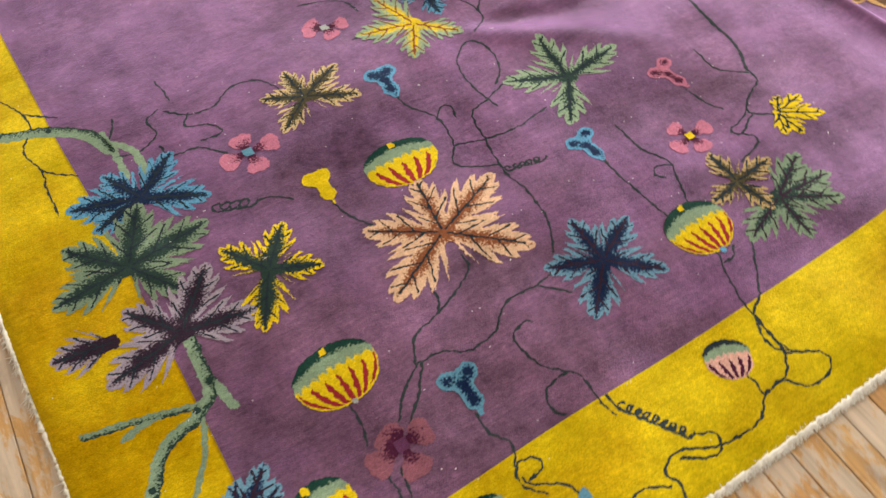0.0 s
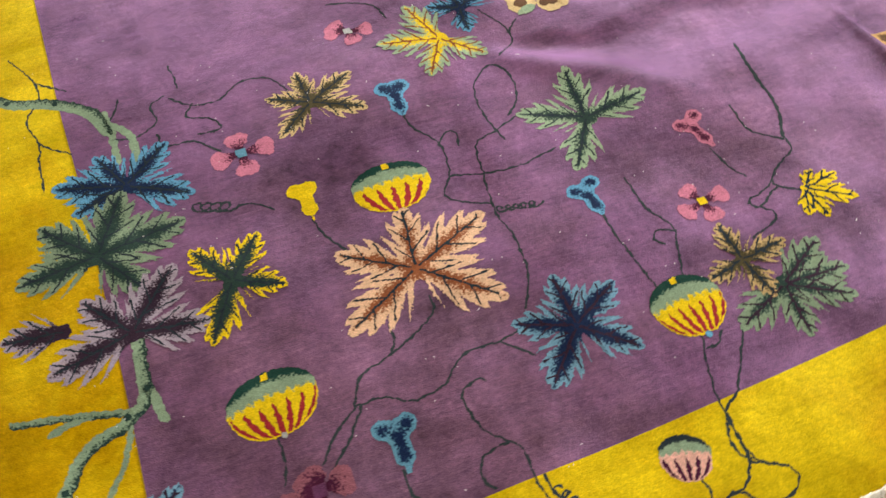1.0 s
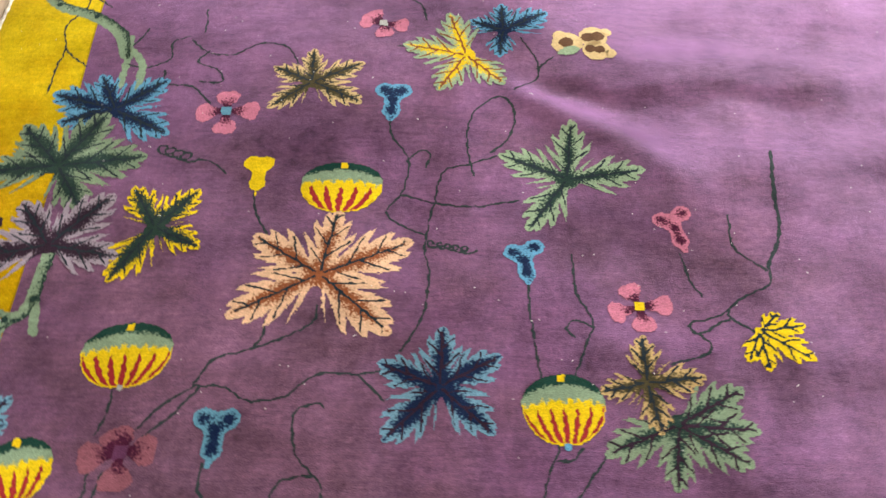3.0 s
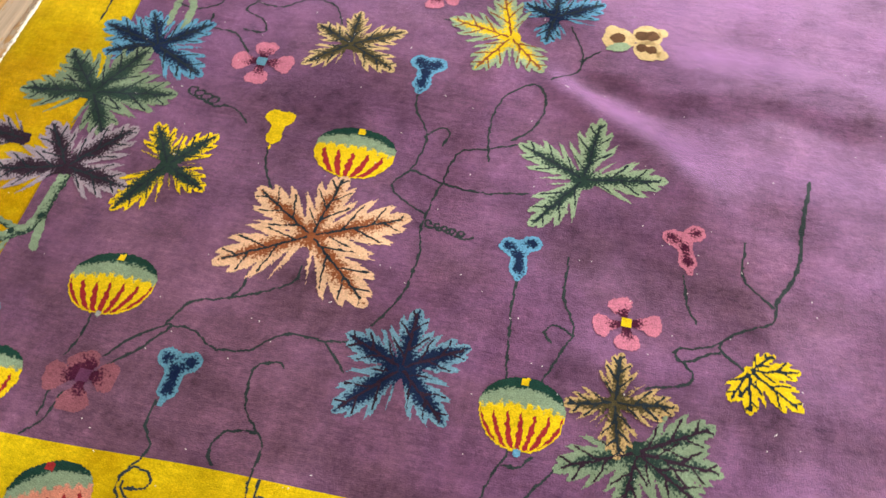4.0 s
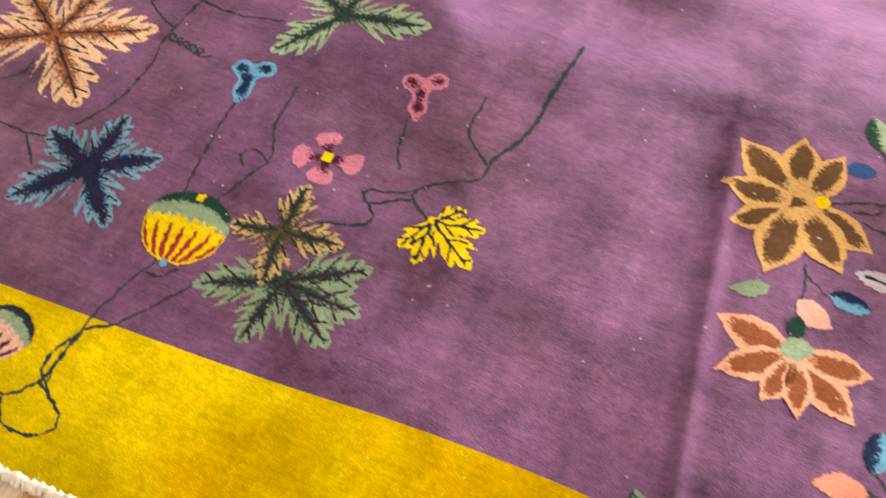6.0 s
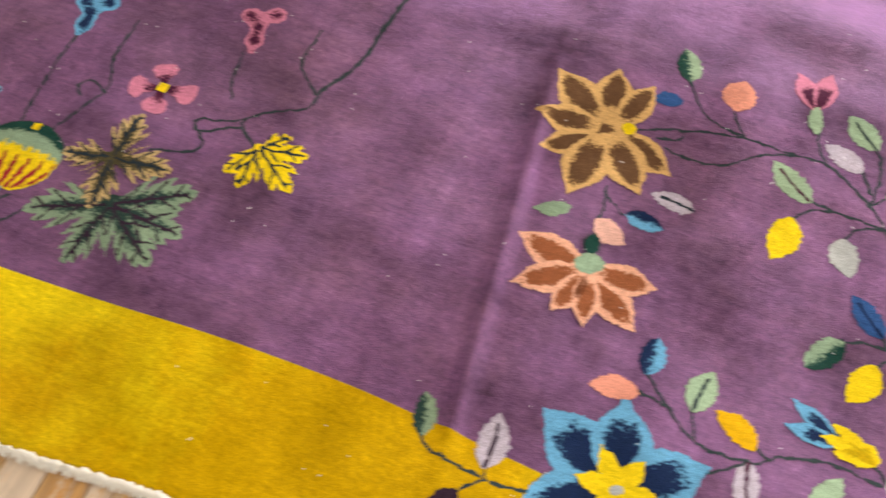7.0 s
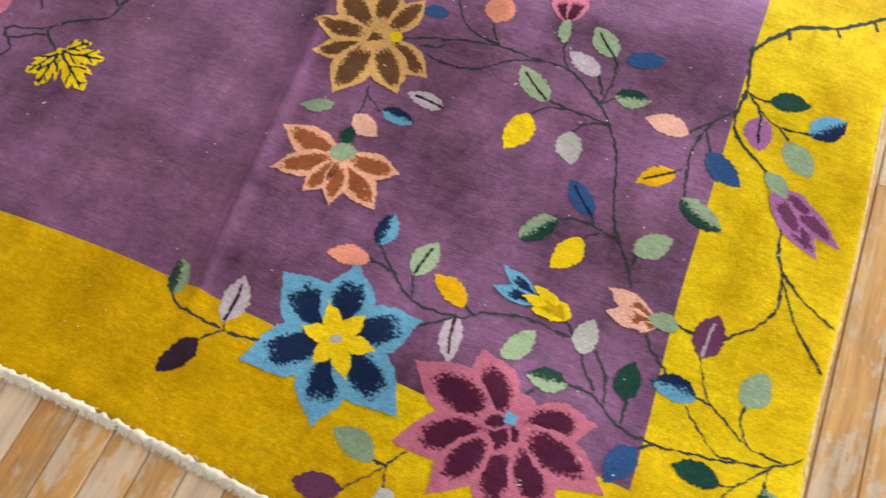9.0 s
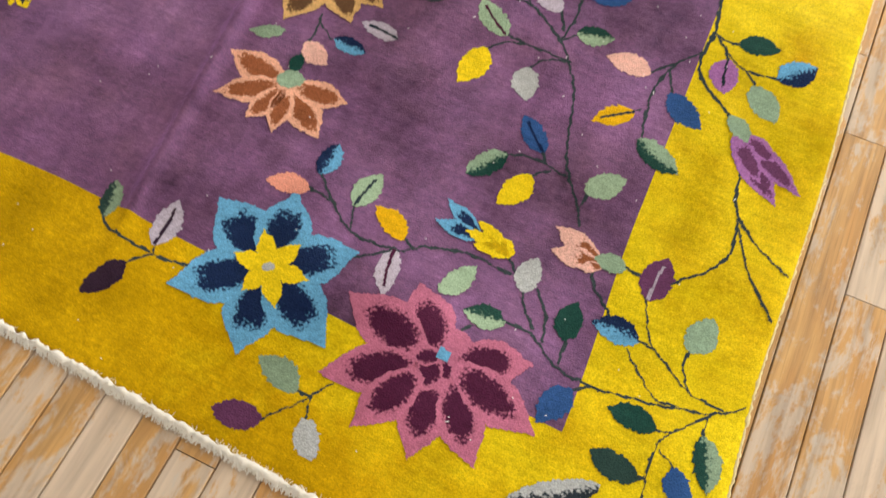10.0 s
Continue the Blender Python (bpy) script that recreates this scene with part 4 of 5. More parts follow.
lobed_leaf((0.957, 0.887), [(0.949, 0.988), (1.06, 0.946), (1.066, 0.831), (0.876, 0.814), (0.871, 0.933)], "cream", "olive", "ink", wide=0.33, gloom=0.22)
lobed_leaf((1.347, 1.055), [(1.274, 1.084), (1.343, 1.14), (1.444, 1.116), (1.339, 0.972)], "sky", "navy", "ink", wide=0.42, gloom=0.1)
lobed_leaf((1.27, 0.975), [(1.136, 1.004), (1.231, 1.106), (1.351, 0.889), (1.214, 0.868)], "mint", "lemon", "rust", wide=0.36, gloom=0.05, lift=0.0034)
lobed_leaf((1.028, 0.425), [(1.048, 0.567), (1.187, 0.499), (1.161, 0.312), (0.879, 0.337), (0.9, 0.505)], "peach", "rust", "ink", wide=0.35, gloom=0.02)
lobed_leaf((1.465, 0.645), [(1.478, 0.787), (1.611, 0.671), (1.389, 0.525), (1.337, 0.705)], "mint", "fern", "ink", wide=0.32, gloom=0.02)
lobed_leaf((1.245, 0.22), [(1.247, 0.329), (1.142, 0.26), (1.344, 0.278), (1.333, 0.143), (1.159, 0.126)], "steel", "navy", "plum", wide=0.36, gloom=0.25, teeth=3.0)
lobed_leaf((1.614, 0.167), [(1.723, 0.232), (1.719, 0.103), (1.602, 0.061), (1.498, 0.116), (1.739, 0.161)], "moss", "fern", "plum", wide=0.34, gloom=0.0)
lobed_leaf((1.573, 0.236), [(1.572, 0.323), (1.668, 0.249), (1.589, 0.149), (1.496, 0.217)], "sand", "olive", "ink", wide=0.36, gloom=0.12, lift=0.0038)
lobed_leaf((1.766, 0.334), [(1.803, 0.371), (1.844, 0.347), (1.846, 0.282), (1.770, 0.260), (1.738, 0.276)], "lemon", "lemon", "ink", wide=0.34, teeth=2.4)

# four-petalled flowers
pansy((0.795, 0.807), [(0.792, 0.843), (0.843, 0.807), (0.798, 0.764), (0.751, 0.802)], 0.0261, "pink", "wine", "teal")
pansy((1.09, 1.071), [(1.068, 1.096), (1.129, 1.064), (1.094, 1.042), (1.053, 1.076)], 0.0225, "pink", "wine", "silver")
pansy((1.573, 0.376), [(1.561, 0.406), (1.614, 0.379), (1.579, 0.342), (1.536, 0.364)], 0.0218, "pink", "wine", "lemon")
pansy((0.764, 0.096), [(0.8, 0.1), (0.754, 0.118), (0.719, 0.087), (0.767, 0.053)], 0.0275, "dusky", "wine", "grape")

# three-lobed buds
trefoil([(1.106, 0.868), (1.145, 0.866), (1.125, 0.818)], (1.125, 0.787), 0.0182, "sky", "navy")
trefoil([(0.868, 0.674), (0.898, 0.672), (0.886, 0.632)], (0.888, 0.596), 0.0153, "lemon", "lemon")
trefoil([(0.879, 0.156), (0.921, 0.156), (0.902, 0.115)], (0.901, 0.079), 0.017, "teal", "navy")
trefoil([(1.362, 0.48), (1.402, 0.492), (1.386, 0.445)], (1.39, 0.416), 0.016, "sky", "navy")
trefoil([(1.628, 0.557), (1.668, 0.574), (1.656, 0.522)], (1.665, 0.491), 0.0161, "pink", "wine")
bloom = dot("flower", (1.482, 1.016), 0.033, "cream", rug, 0.0026)
for place, r in (((1.537, 1.036), 0.031), ((1.542, 0.994), 0.030), ((1.566, 1.050), 0.013), ((1.569, 0.984), 0.014), ((1.466, 1.040), 0.015)):
    dot("petal", place, r, "cream", bloom, 0.003)
for place, r in (((1.480, 1.018), 0.016), ((1.526, 1.034), 0.015), ((1.546, 1.036), 0.015), ((1.530, 0.998), 0.012), ((1.549, 0.996), 0.012)):
    dot("petal_heart", place, r, "umber", bloom, 0.0045)
small_leaf((1.509, 0.999), (1.459, 0.982), 0.0267, "mint", None, "plain", "ink", lift=0.004)

# striped pods
cup((1.045, 0.558), (1.047, 0.676), 0.0777, ('lemon', 'sage', 'bottle'), "red")
cup((0.735, 0.201), (0.725, 0.321), 0.0761, ('lemon', 'sage', 'bottle'), "red", count=8)
cup((1.444, 0.128), (1.436, 0.247), 0.0658, ('lemon', 'sage', 'bottle'), "red", count=8)
cup((1.291, -0.086), (1.312, -0.012), 0.0416, ('blush', 'sage', 'ink'), "wine", nub=None, count=6)
cup((0.826, -0.141), (0.781, -0.042), 0.0637, ('coral', 'sage', 'bottle'), "red", nub='red', count=7)
cup((0.625, 0.011), (0.597, 0.113), 0.0568, ('lemon', 'sage', 'bottle'), "red", count=7)
dot("pod_foot", (1.444, 0.127), 0.0065, "sky", rug, 0.005)
dot("pod_foot", (0.735, 0.203), 0.006, "silver", rug, 0.005)
stem([(0.745, 0.062), (0.735, 0.012), (0.712, -0.013)], 0.0051, "stem", None)
stem([(0.722, 0.074), (0.724, 0.02)], 0.0051, "stem", None)
stem([(2.811, 0.777), (2.837, 0.814), (2.875, 0.848), (2.929, 0.869), (2.982, 0.913), (3.03, 0.948)], 0.0085, "stem", None)
for a, b in (((2.853, 0.832), (2.860, 0.818)), ((2.926, 0.868), (2.933, 0.852)), ((2.979, 0.911), (2.988, 0.894))):
    stem([a, b], 0.0075, "stem", None)
dot("knot", (0.363, 1.117), 0.0075, "fern", rug, 0.0032)
dot("knot", (0.459, 1.077), 0.0075, "fern", rug, 0.0032)
dot("knot", (0.543, 0.363), 0.0075, "fern", rug, 0.0032)
dot("knot", (0.505, 0.322), 0.0075, "fern", rug, 0.0032)
dot("knot", (0.4, 0.229), 0.0075, "fern", rug, 0.0032)

# blossoms
bloom = many_petals([((2.221, 0.568), (2.127, 0.641), 0.0685), ((2.226, 0.585), (2.215, 0.679), 0.0622), ((2.245, 0.575), (2.275, 0.668), 0.0528), ((2.223, 0.561), (2.118, 0.552), 0.0542), ((2.229, 0.546), (2.146, 0.493), 0.0509), ((2.228, 0.548), (2.213, 0.434), 0.0728), ((2.241, 0.554), (2.31, 0.471), 0.0673), ((2.249, 0.564), (2.343, 0.518), 0.057), ((2.252, 0.569), (2.178, 0.546), 0.0344)], "tan", "umber", label='tan wool blossom with brown-hearted petals', reach=0.34, heart=0.5)
dot("flower_ground", (2.235, 0.56), 0.034, "tan", bloom, 0.0022)
dot("flower_eye", (2.261, 0.574), 0.011, "lemon", bloom, 0.006)
bloom = many_petals([((2.275, 0.329), (2.169, 0.351), 0.0566), ((2.276, 0.328), (2.186, 0.274), 0.0521), ((2.28, 0.326), (2.251, 0.253), 0.0433), ((2.283, 0.325), (2.298, 0.248), 0.042), ((2.285, 0.328), (2.366, 0.267), 0.0533), ((2.286, 0.332), (2.376, 0.339), 0.0504), ((2.279, 0.327), (2.277, 0.273), 0.0194), ((2.283, 0.329), (2.299, 0.28), 0.0194)], "salmon", "rust", label='salmon wool blossom with rust-hearted petals', reach=0.34, heart=0.48)
small_leaf((2.282, 0.325), (2.271, 0.36), 0.0437, "sage", None, lift=0.005)
small_leaf((2.274, 0.353), (2.271, 0.391), 0.0252, "bottle", None, lift=0.0056)
bloom = many_petals([((2.404, 0.063), (2.287, 0.127), 0.0878), ((2.404, 0.063), (2.381, 0.181), 0.0815), ((2.404, 0.063), (2.502, 0.135), 0.0784), ((2.404, 0.063), (2.525, -0.003), 0.0815), ((2.404, 0.063), (2.426, -0.06), 0.0815), ((2.404, 0.063), (2.293, -0.014), 0.0815)], "sky", "navy", label='large sky-blue wool star flower with navy petal hearts', reach=0.34, heart=0.36)
star = many_petals([((2.404, 0.063), (2.369, 0.11), 0.0298), ((2.404, 0.063), (2.426, 0.111), 0.0282), ((2.404, 0.063), (2.463, 0.068), 0.0282), ((2.404, 0.063), (2.442, 0.014), 0.0282), ((2.404, 0.063), (2.388, 0.017), 0.0282), ((2.404, 0.063), (2.35, 0.061), 0.0282)], "lemon", "lemon", lift=0.0052, label='yellow star heart of the flower')
dot("flower_eye", (2.404, 0.063), 0.008, "silver", star, 0.0075)
bloom = many_petals([((2.655, 0.048), (2.592, 0.131), 0.074), ((2.640, 0.045), (2.514, 0.077), 0.076), ((2.643, 0.030), (2.530, -0.036), 0.066), ((2.648, 0.022), (2.598, -0.079), 0.060), ((2.668, 0.020), (2.679, -0.083), 0.066), ((2.683, 0.026), (2.756, -0.060), 0.062), ((2.683, 0.046), (2.808, 0.007), 0.066), ((2.678, 0.054), (2.773, 0.090), 0.062), ((2.664, 0.044), (2.645, -0.008), 0.046), ((2.664, 0.050), (2.622, 0.032), 0.030), ((2.666, 0.048), (2.684, 0.016), 0.028)], "rose", "wine", label='large rose-pink wool blossom with dark wine petal hearts', reach=0.30, heart=0.40, full=0.60, oval=True)
dot("flower_ground", (2.663, 0.043), 0.05, "rose", bloom, 0.0022)
dot("flower_eye", (2.664, 0.053), 0.008, "sky", bloom, 0.006, True)

# buds on the flowering side
bloom = many_petals([((2.511, 0.717), (2.471, 0.778), 0.0377), ((2.512, 0.718), (2.52, 0.793), 0.0381)], "pink", "wine", reach=0.3, heart=0.25)
small_leaf((2.52, 0.67), (2.511, 0.725), 0.0232, "mint", 'fern', "plain", "ink", lift=0.0042)
bloom = many_petals([((2.636, 0.226), (2.573, 0.26), 0.0254), ((2.641, 0.223), (2.57, 0.222), 0.0286)], "sky", "navy", reach=0.4, heart=0.2)
for tip in ((2.622, 0.246), (2.610, 0.226), (2.630, 0.210), (2.664, 0.238)):
    small_leaf((2.686, 0.213), tip, 0.021, "lemon", None, "plain", "ink", lift=0.0042)
bloom = many_petals([((2.796, 0.26), (2.723, 0.285), 0.0356), ((2.799, 0.256), (2.728, 0.248), 0.0336), ((2.803, 0.255), (2.771, 0.237), 0.0191)], "blush", "rust", reach=0.40, heart=0.05)
small_leaf((2.832, 0.262), (2.786, 0.261), 0.0286, "sage", None, "plain", "ink", lift=0.0042)
bloom = many_petals([((2.902, 0.522), (2.985, 0.437), 0.0456), ((2.91, 0.53), (3.012, 0.465), 0.0416), ((2.908, 0.53), (2.967, 0.504), 0.0409), ((2.901, 0.526), (2.957, 0.461), 0.0398)], "orchid", "grape", reach=0.3, heart=0.55, label='drooping violet wool bud')
small_leaf((2.885, 0.556), (2.922, 0.517), 0.0308, "sage", None, "plain", "ink", lift=0.0044)

# small leaves along the tendrils
small_leaf((0.954, -0.137), (0.97, -0.101), 0.0217, "teal", None, "plain", "ink")
small_leaf((2.324, 0.695), (2.299, 0.757), 0.0385, "mint", 'bottle', "split", "ink")
small_leaf((2.323, 0.654), (2.276, 0.645), 0.0297, "denim", None, "plain", "ink")
small_leaf((2.399, 0.669), (2.401, 0.731), 0.0526, "coral", None, "plain", "ink")
small_leaf((2.594, 0.628), (2.534, 0.659), 0.0368, "lilac", None, "plain", "ink")
small_leaf((2.607, 0.674), (2.56, 0.726), 0.0435, "mint", None, "rib", "ink")
small_leaf((2.625, 0.675), (2.687, 0.702), 0.0366, "denim", None, "plain", "ink")
small_leaf((2.63, 0.6), (2.688, 0.615), 0.0391, "mint", 'bottle', "split", "ink")
small_leaf((2.535, 0.55), (2.471, 0.603), 0.0416, "mint", None, "rib", "wine")
small_leaf((2.516, 0.517), (2.503, 0.44), 0.0458, "lemon", None, "plain", "ink")
small_leaf((2.586, 0.51), (2.608, 0.452), 0.042, "silver", None, "plain", "ink")
small_leaf((2.757, 0.576), (2.685, 0.579), 0.0403, "blush", None, "plain", "ink")
small_leaf((2.759, 0.502), (2.707, 0.462), 0.0347, "amber", None, "rib", "ink")
small_leaf((2.665, 0.382), (2.616, 0.432), 0.0356, "denim", None, "rib", "navy")
small_leaf((2.62, 0.359), (2.577, 0.304), 0.0383, "sage", 'bottle', "split", "ink")
small_leaf((2.664, 0.342), (2.636, 0.279), 0.04, "lemon", None, "plain", "ink")
small_leaf((2.74, 0.349), (2.788, 0.393), 0.0409, "mint", None, "plain", "ink")
small_leaf((2.226, 0.416), (2.175, 0.395), 0.0262, "moss", None, "plain", "ink")
small_leaf((2.389, 0.475), (2.323, 0.482), 0.0316, "lilac", None, "rib", "ink")
small_leaf((2.3, 0.436), (2.359, 0.43), 0.0308, "sky", 'navy', "split", "ink")
small_leaf((2.264, 0.411), (2.314, 0.387), 0.0376, "blush", None, "plain", "ink")
small_leaf((2.395, 0.218), (2.395, 0.276), 0.0353, "sky", 'navy', "split", "ink")
small_leaf((2.394, 0.19), (2.329, 0.178), 0.0346, "coral", None, "plain", "ink")
small_leaf((2.461, 0.193), (2.475, 0.256), 0.0402, "mint", None, "rib", "ink")
small_leaf((2.548, 0.177), (2.488, 0.207), 0.0342, "amber", None, "plain", "ink")
small_leaf((2.542, 0.159), (2.558, 0.09), 0.0338, "lilac", None, "rib", "wine")
small_leaf((2.621, 0.128), (2.652, 0.184), 0.0341, "mint", None, "plain", "ink")
small_leaf((2.719, 0.175), (2.721, 0.231), 0.0369, "silver", None, "plain", "ink")
small_leaf((2.247, 0.026), (2.24, 0.1), 0.0414, "lilac", None, "rib", "plum")
small_leaf((2.16, 0.034), (2.143, 0.091), 0.033, "moss", 'fern', "split", "ink")
small_leaf((2.227, -0.009), (2.194, -0.074), 0.0372, "plum", None, "plain", "ink")
small_leaf((2.52, -0.066), (2.453, -0.048), 0.0395, "moss", None, "plain", "ink")
small_leaf((2.499, -0.117), (2.432, -0.129), 0.0367, "grape", None, "plain", "ink")
small_leaf((2.544, -0.092), (2.579, -0.137), 0.0349, "silver", None, "plain", "ink")
small_leaf((2.717, 0.125), (2.659, 0.119), 0.035, "mint", 'bottle', "flip", "ink")
small_leaf((2.794, 0.136), (2.791, 0.194), 0.0365, "bottle", None, "plain", "ink")
small_leaf((2.826, 0.082), (2.802, 0.023), 0.0395, "denim", None, "plain", "ink")
small_leaf((2.872, 0.233), (2.878, 0.302), 0.0448, "grape", None, "rib", "mauve")
small_leaf((2.882, 0.176), (2.816, 0.176), 0.0384, "sky", 'navy', "flip", "ink")
small_leaf((2.942, 0.189), (2.961, 0.246), 0.0422, "sage", None, "plain", "ink")
small_leaf((2.938, 0.077), (2.873, 0.078), 0.0342, "bottle", None, "plain", "ink")
small_leaf((2.938, 0.01), (2.87, 0.021), 0.0346, "fern", None, "plain", "ink")
small_leaf((2.992, 0.094), (3.017, 0.028), 0.0365, "moss", 'bottle', "flip", "ink")
small_leaf((2.968, 0.041), (3.003, 0.003), 0.0341, "denim", None, "plain", "ink")
small_leaf((2.9, -0.015), (2.801, -0.075), 0.0343, "silver", 'ink', "split", "ink")
small_leaf((2.859, 0.687), (2.922, 0.7), 0.0393, "bottle", None, "plain", "ink")
small_leaf((2.93, 0.648), (2.98, 0.695), 0.0479, "sky", 'navy', "flip", "ink")
small_leaf((2.9, 0.621), (2.949, 0.568), 0.0452, "sage", None, "plain", "ink")
small_leaf((2.853, 0.652), (2.865, 0.587), 0.0449, "orchid", None, "rib", "ink")
small_leaf((2.793, 0.555), (2.856, 0.513), 0.0427, "denim", None, "plain", "ink")
small_leaf((2.777, 0.461), (2.849, 0.429), 0.0416, "sage", 'bottle', "flip", "ink")


# ---------------- edges of the rug: knotted fringe, side cords ----------------
def tuft_mesh(name, starts, outs, material, rng, length=(0.010, 0.020), thick=0.0016, per=2):
    """Short limp strands: bent ribbons with three sides."""
    V, F = [], []
    for p, o in zip(starts, outs):
        for _ in range(per):
            side = np.array([-o[1], o[0]])
            d = o + side * rng.normal(0, 0.55)
            d /= np.linalg.norm(d)
            n = np.array([-d[1], d[0]])
            L = rng.uniform(*length)
            w = thick * rng.uniform(0.6, 1.3)
            base = p + side * rng.normal(0, 0.0015)
            z0 = rng.uniform(-0.008, -0.003)
            first = len(V)
            bend = rng.normal(0, 0.25)
            for k, t in enumerate((0.0, 0.45, 1.0)):
                c = base + d * L * t + n * bend * L * t * t
                z = z0 + (FLOOR_Z + 0.0025 - z0) * t + 0.003 * t * (1 - t)
                ww = w * (1 - 0.5 * t)
                V += [(c[0] - n[0] * ww, c[1] - n[1] * ww, z), (c[0], c[1], z + ww * 1.4), (c[0] + n[0] * ww, c[1] + n[1] * ww, z)]
            for k in range(2):
                a = first + 3 * k
                F += [(a, a + 3, a + 4, a + 1), (a + 1, a + 4, a + 5, a + 2)]
    return mesh_from(name, V, F, material)


def cord_mesh(name, line, r, material, rng, lumps=0.25):
    """A whipped edge cord along a line, lumpy and lying on the floor."""
    V, F, m = [], [], 7
    line = np.array(line)
    tangent = np.gradient(line, axis=0)
    for k, (p, t) in enumerate(zip(line, tangent)):
        t = t / np.linalg.norm(t)
        n = np.array([-t[1], t[0]])
        rr = r * (1 + lumps * rng.normal() + 0.28 * float(value_noise(p[0] * 47 + p[1] * 61, p[0] * 19, 11)) + 0.22 * float(value_noise(p[0] * 130 + p[1] * 110, p[0] * 53, 13)))
        off = rng.normal(0, r * 0.22)
        for j in range(m):
            a = 2 * math.pi * j / m
            V.append((p[0] + n[0] * (rr * math.cos(a) + off), p[1] + n[1] * (rr * math.cos(a) + off), FLOOR_Z + 0.0060 + min(rr, 0.0055) * math.sin(a)))
    for k in range(len(line) - 1):
        for j in range(m):
            F.append((k * m + j, k * m + (j + 1) % m, (k + 1) * m + (j + 1) % m, (k + 1) * m + j))
    return mesh_from(name, V, F, material)


rng = np.random.default_rng(5)
sx = np.arange(0.27, 2.99, 0.0022)
edge = np.stack([sx, bottom_outer(sx)], -1)
part_from("fringe_cord", cord_mesh("fringe_cord", edge[::2] - (0, 0.002), 0.0048, COTTON, rng), rug, "off-white cotton warp end, lumpy and frayed")
outs = [np.array([0.0, -1.0])] * len(sx)
fringe = part_from("fringe", tuft_mesh("fringe", edge - (0, 0.003), outs, COTTON, rng, (0.003, 0.0125), 0.0013, 4), rug, "short frayed off-white cotton fringe")
fringe["kind"] = "stuff"
# loose ends that stand up over the gold pile
pick = rng.random(len(sx)) < np.interp(np.sin(sx * 5.1 + 2), (-0.2, 1), (0.0, 0.2)) + 0.55 * (np.abs(sx - 2.60) < 0.16)
hairs = part_from("fringe", tuft_mesh("fringe", edge[pick] + (0, 0.0005), [np.array([0.25, 1.0])] * int(pick.sum()), COTTON, rng, (0.003, 0.007), 0.0005, 1), rug)
hairs["kind"] = "stuff"
for v in (hairs.data.vertices):
    v.co.z = float(surf(v.co.x, v.co.y)) + 0.0012
sy = np.arange(-0.22, 3.1, 0.004)
part_from("side_cord", cord_mesh("side_cord", np.stack([left_outer(sy) - 0.002, sy], -1), 0.0042, COTTON, rng, 0.3), rug, "frayed off-white side cord")
part_from("side_cord", cord_mesh("side_cord", np.stack([right_outer(sy) + 0.0008, sy], -1), 0.0024, SELVAGE, rng, 0.25), rug, "thin straw-coloured side cord")
fr = sy[(rng.random(len(sy)) < np.interp(np.sin(sy * 14) + np.sin(sy * 31), (-0.5, 1.5), (0.1, 0.95)))]
frayed = part_from("fringe", tuft_mesh("fringe", np.stack([left_outer(fr) - 0.003, fr], -1), [np.array([-0.75, -0.65])] * len(fr), COTTON, rng, (0.006, 0.016), 0.0011, 2), rug)
frayed["kind"] = "stuff"

# ---------------- lint on the pile ----------------
V, F = [], []
for _ in range(330):
    x, y = rng.uniform(0.3, 2.95), rng.uniform(-0.15, 1.5)
    a, L, w = rng.uniform(0, math.pi), rng.choice((0.0009, 0.0014, 0.0028), p=(0.6, 0.33, 0.07)), 0.0006
    c, s = math.cos(a), math.sin(a)
    z = float(surf(x, y)) + 0.0046
    first = len(V)
    V += [(x - c * L - s * w, y - s * L + c * w, z), (x + c * L - s * w, y + s * L + c * w, z), (x + c * L + s * w, y + s * L - c * w, z), (x - c * L + s * w, y - s * L - c * w, z), (x, y, z + 0.001)]
    F += [(first + k, first + (k + 1) % 4, first + 4) for k in range(4)]
tagged(new("lint", mesh_from("lint", V, F, LINT)), "tiny white specks of lint scattered on the rug", "lint", kind="stuff")

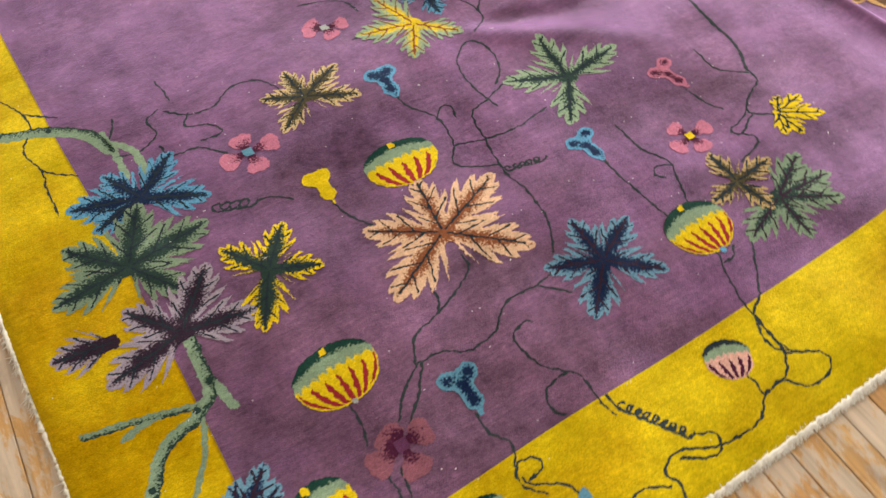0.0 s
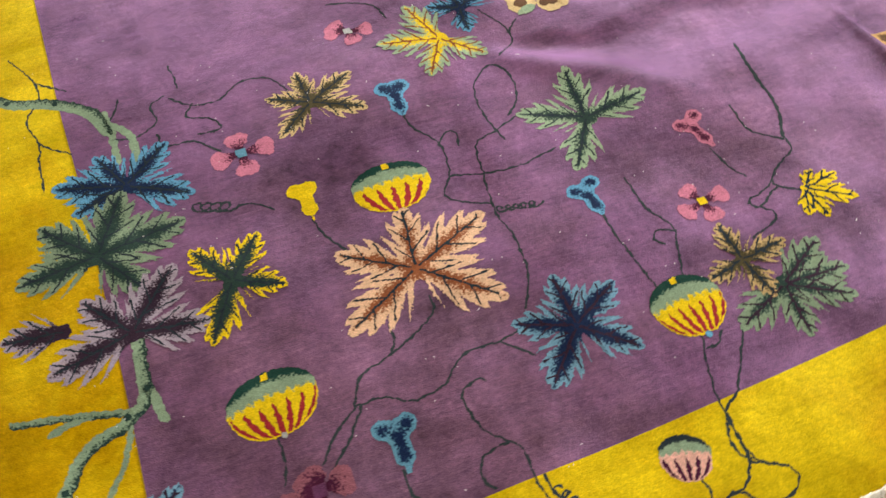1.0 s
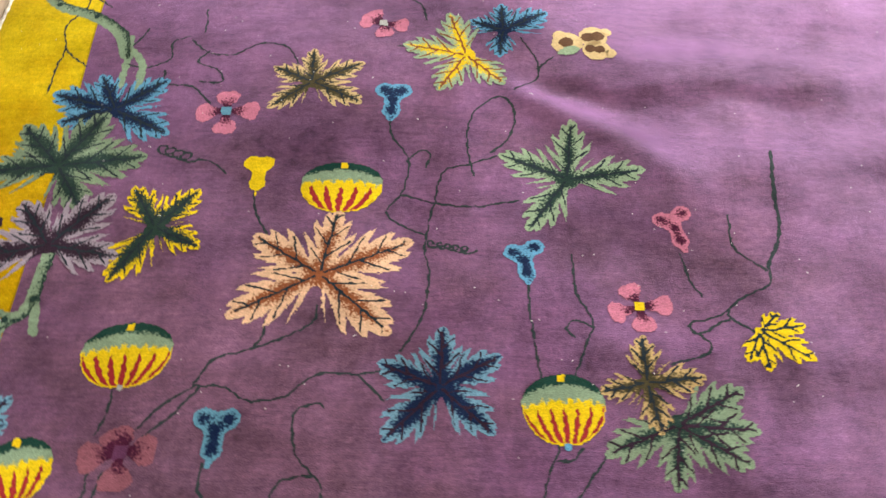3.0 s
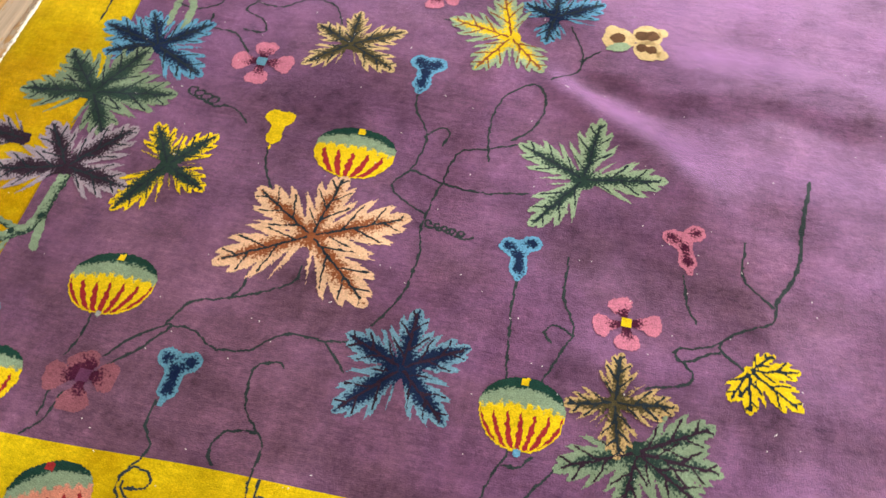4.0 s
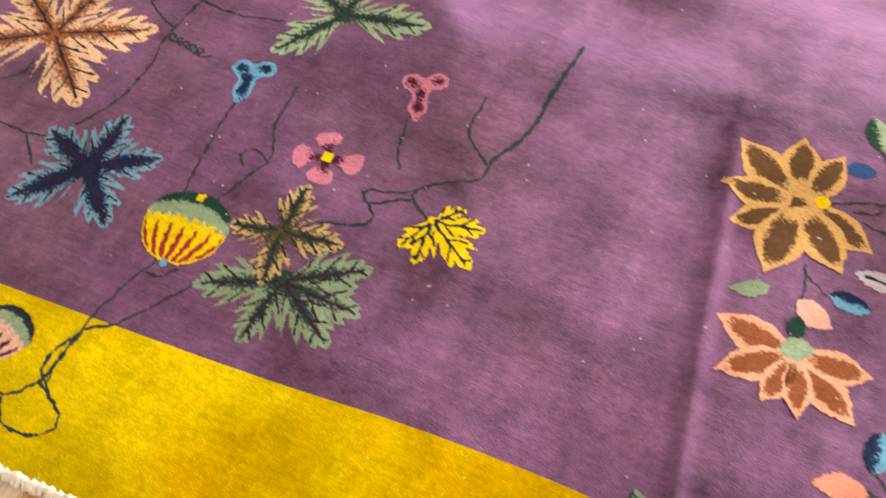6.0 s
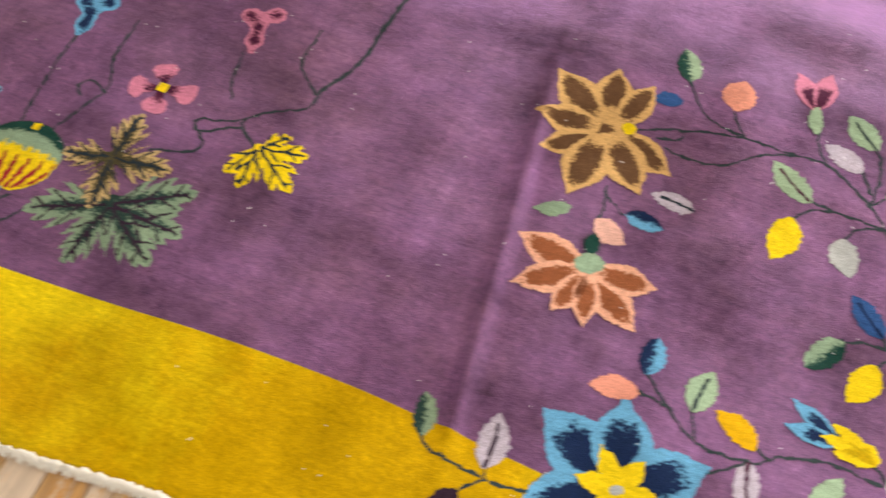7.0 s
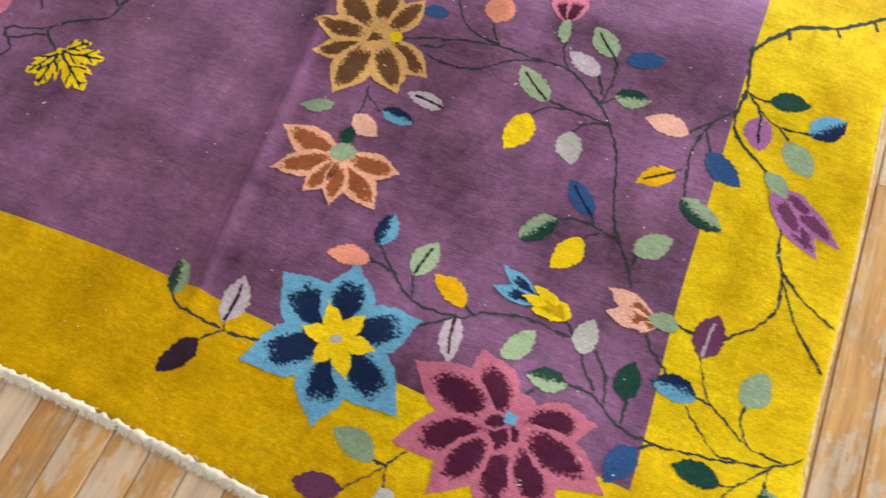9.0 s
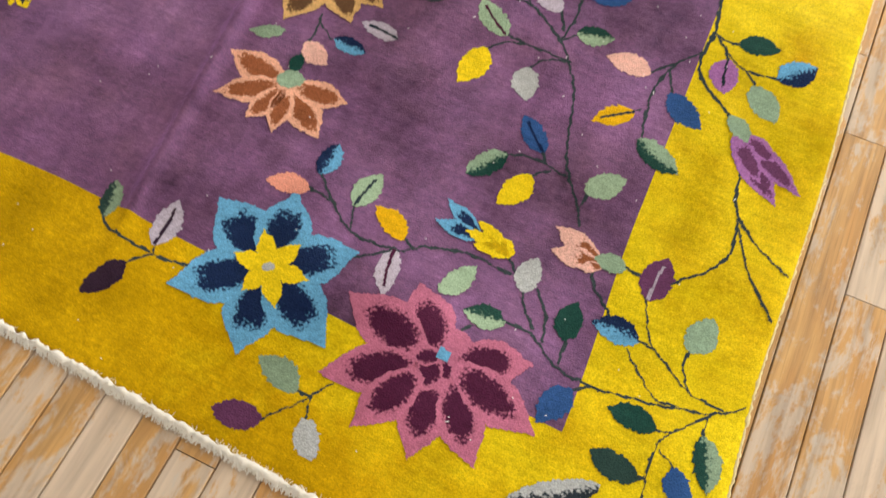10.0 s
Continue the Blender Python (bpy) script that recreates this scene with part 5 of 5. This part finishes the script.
# ---------------- window frames, unseen, around the added lamps ---
for n, (wl, c, sill, w, h) in enumerate(UNSEEN_WINDOWS):
    def at(u, d, z, wl=wl, c=c):
        return {"north": (c + u, ROOM[3] + 0.1 + d, z), "south": (c + u, ROOM[1] - 0.1 - d, z), "east": (ROOM[2] + 0.1 + d, c + u, z)}[wl]

    def bar(u0, u1, z0, z1, deep=0.03):
        p, q = at(u0, -deep, z0), at(u1, deep, z1)
        return (tuple(map(min, p, q)), tuple(map(max, p, q)))
    f = 0.06
    win = tagged(new(f"window_{n + 1}", mesh_of_boxes("window_frame", [
        bar(-w / 2, -w / 2 + f, sill, sill + h), bar(w / 2 - f, w / 2, sill, sill + h), bar(-w / 2 + f, w / 2 - f, sill, sill + f),
        bar(-w / 2 + f, w / 2 - f, sill + h - f, sill + h), bar(-w / 2 + f, w / 2 - f, sill + h / 2 - 0.02, sill + h / 2 + 0.02, 0.02)], FRAME_PAINT)),
        "white painted window frame, unseen, added around an area lamp", "window", kind="structure")

# ---------------- floor boards ----------------
def board_mesh(wide, long):
    """A strip with eased edges, its top at z = 0, its corner at the origin."""
    e, t = 0.0012, 0.016
    prof = [(0, -t), (0, -e), (e, 0), (wide - e, 0), (wide, -e), (wide, -t)]
    V = [(x, y, z) for y in (0.0, long) for x, z in prof]
    F = [(k, k + 1, k + 7, k + 6) for k in range(5)] + [(5, 4, 3, 2, 1, 0), (6, 7, 8, 9, 10, 11)]
    return mesh_from("plank", V, [f[::-1] for f in F], OAK, False)


GAP = 0.0017
LENGTHS = (0.45, 0.8, 1.2, 1.65, 2.1)


def lay_boards(x, end, wide):
    """Strips of one width side by side, each row cut into random lengths."""
    meshes = {L: board_mesh(wide - GAP, L - 0.0012) for L in LENGTHS}
    while x < end:
        y = ROOM[1] + 0.01
        while y < ROOM[3] - 0.46:
            fits = [L for L in meshes if y + L < ROOM[3]]
            # past the strips that show, long boards close the floor
            L = rng.choice(fits) if -0.1 < x < 3.9 else max(fits)
            ob = new("plank", meshes[L])
            ob.parent = floor
            ob.location = (x, y, FLOOR_Z + rng.normal(0, 0.0003))
            y += L
        x += wide


lay_boards(1.457 - 65 * 0.0583, 1.80, 0.0583)
lay_boards(1.807, 1.82, 0.0323)
lay_boards(1.8393, 2.87, 0.0577)
lay_boards(2.8779, 2.90, 0.0460)
lay_boards(2.9239, ROOM[2] - 0.06, 0.0613)
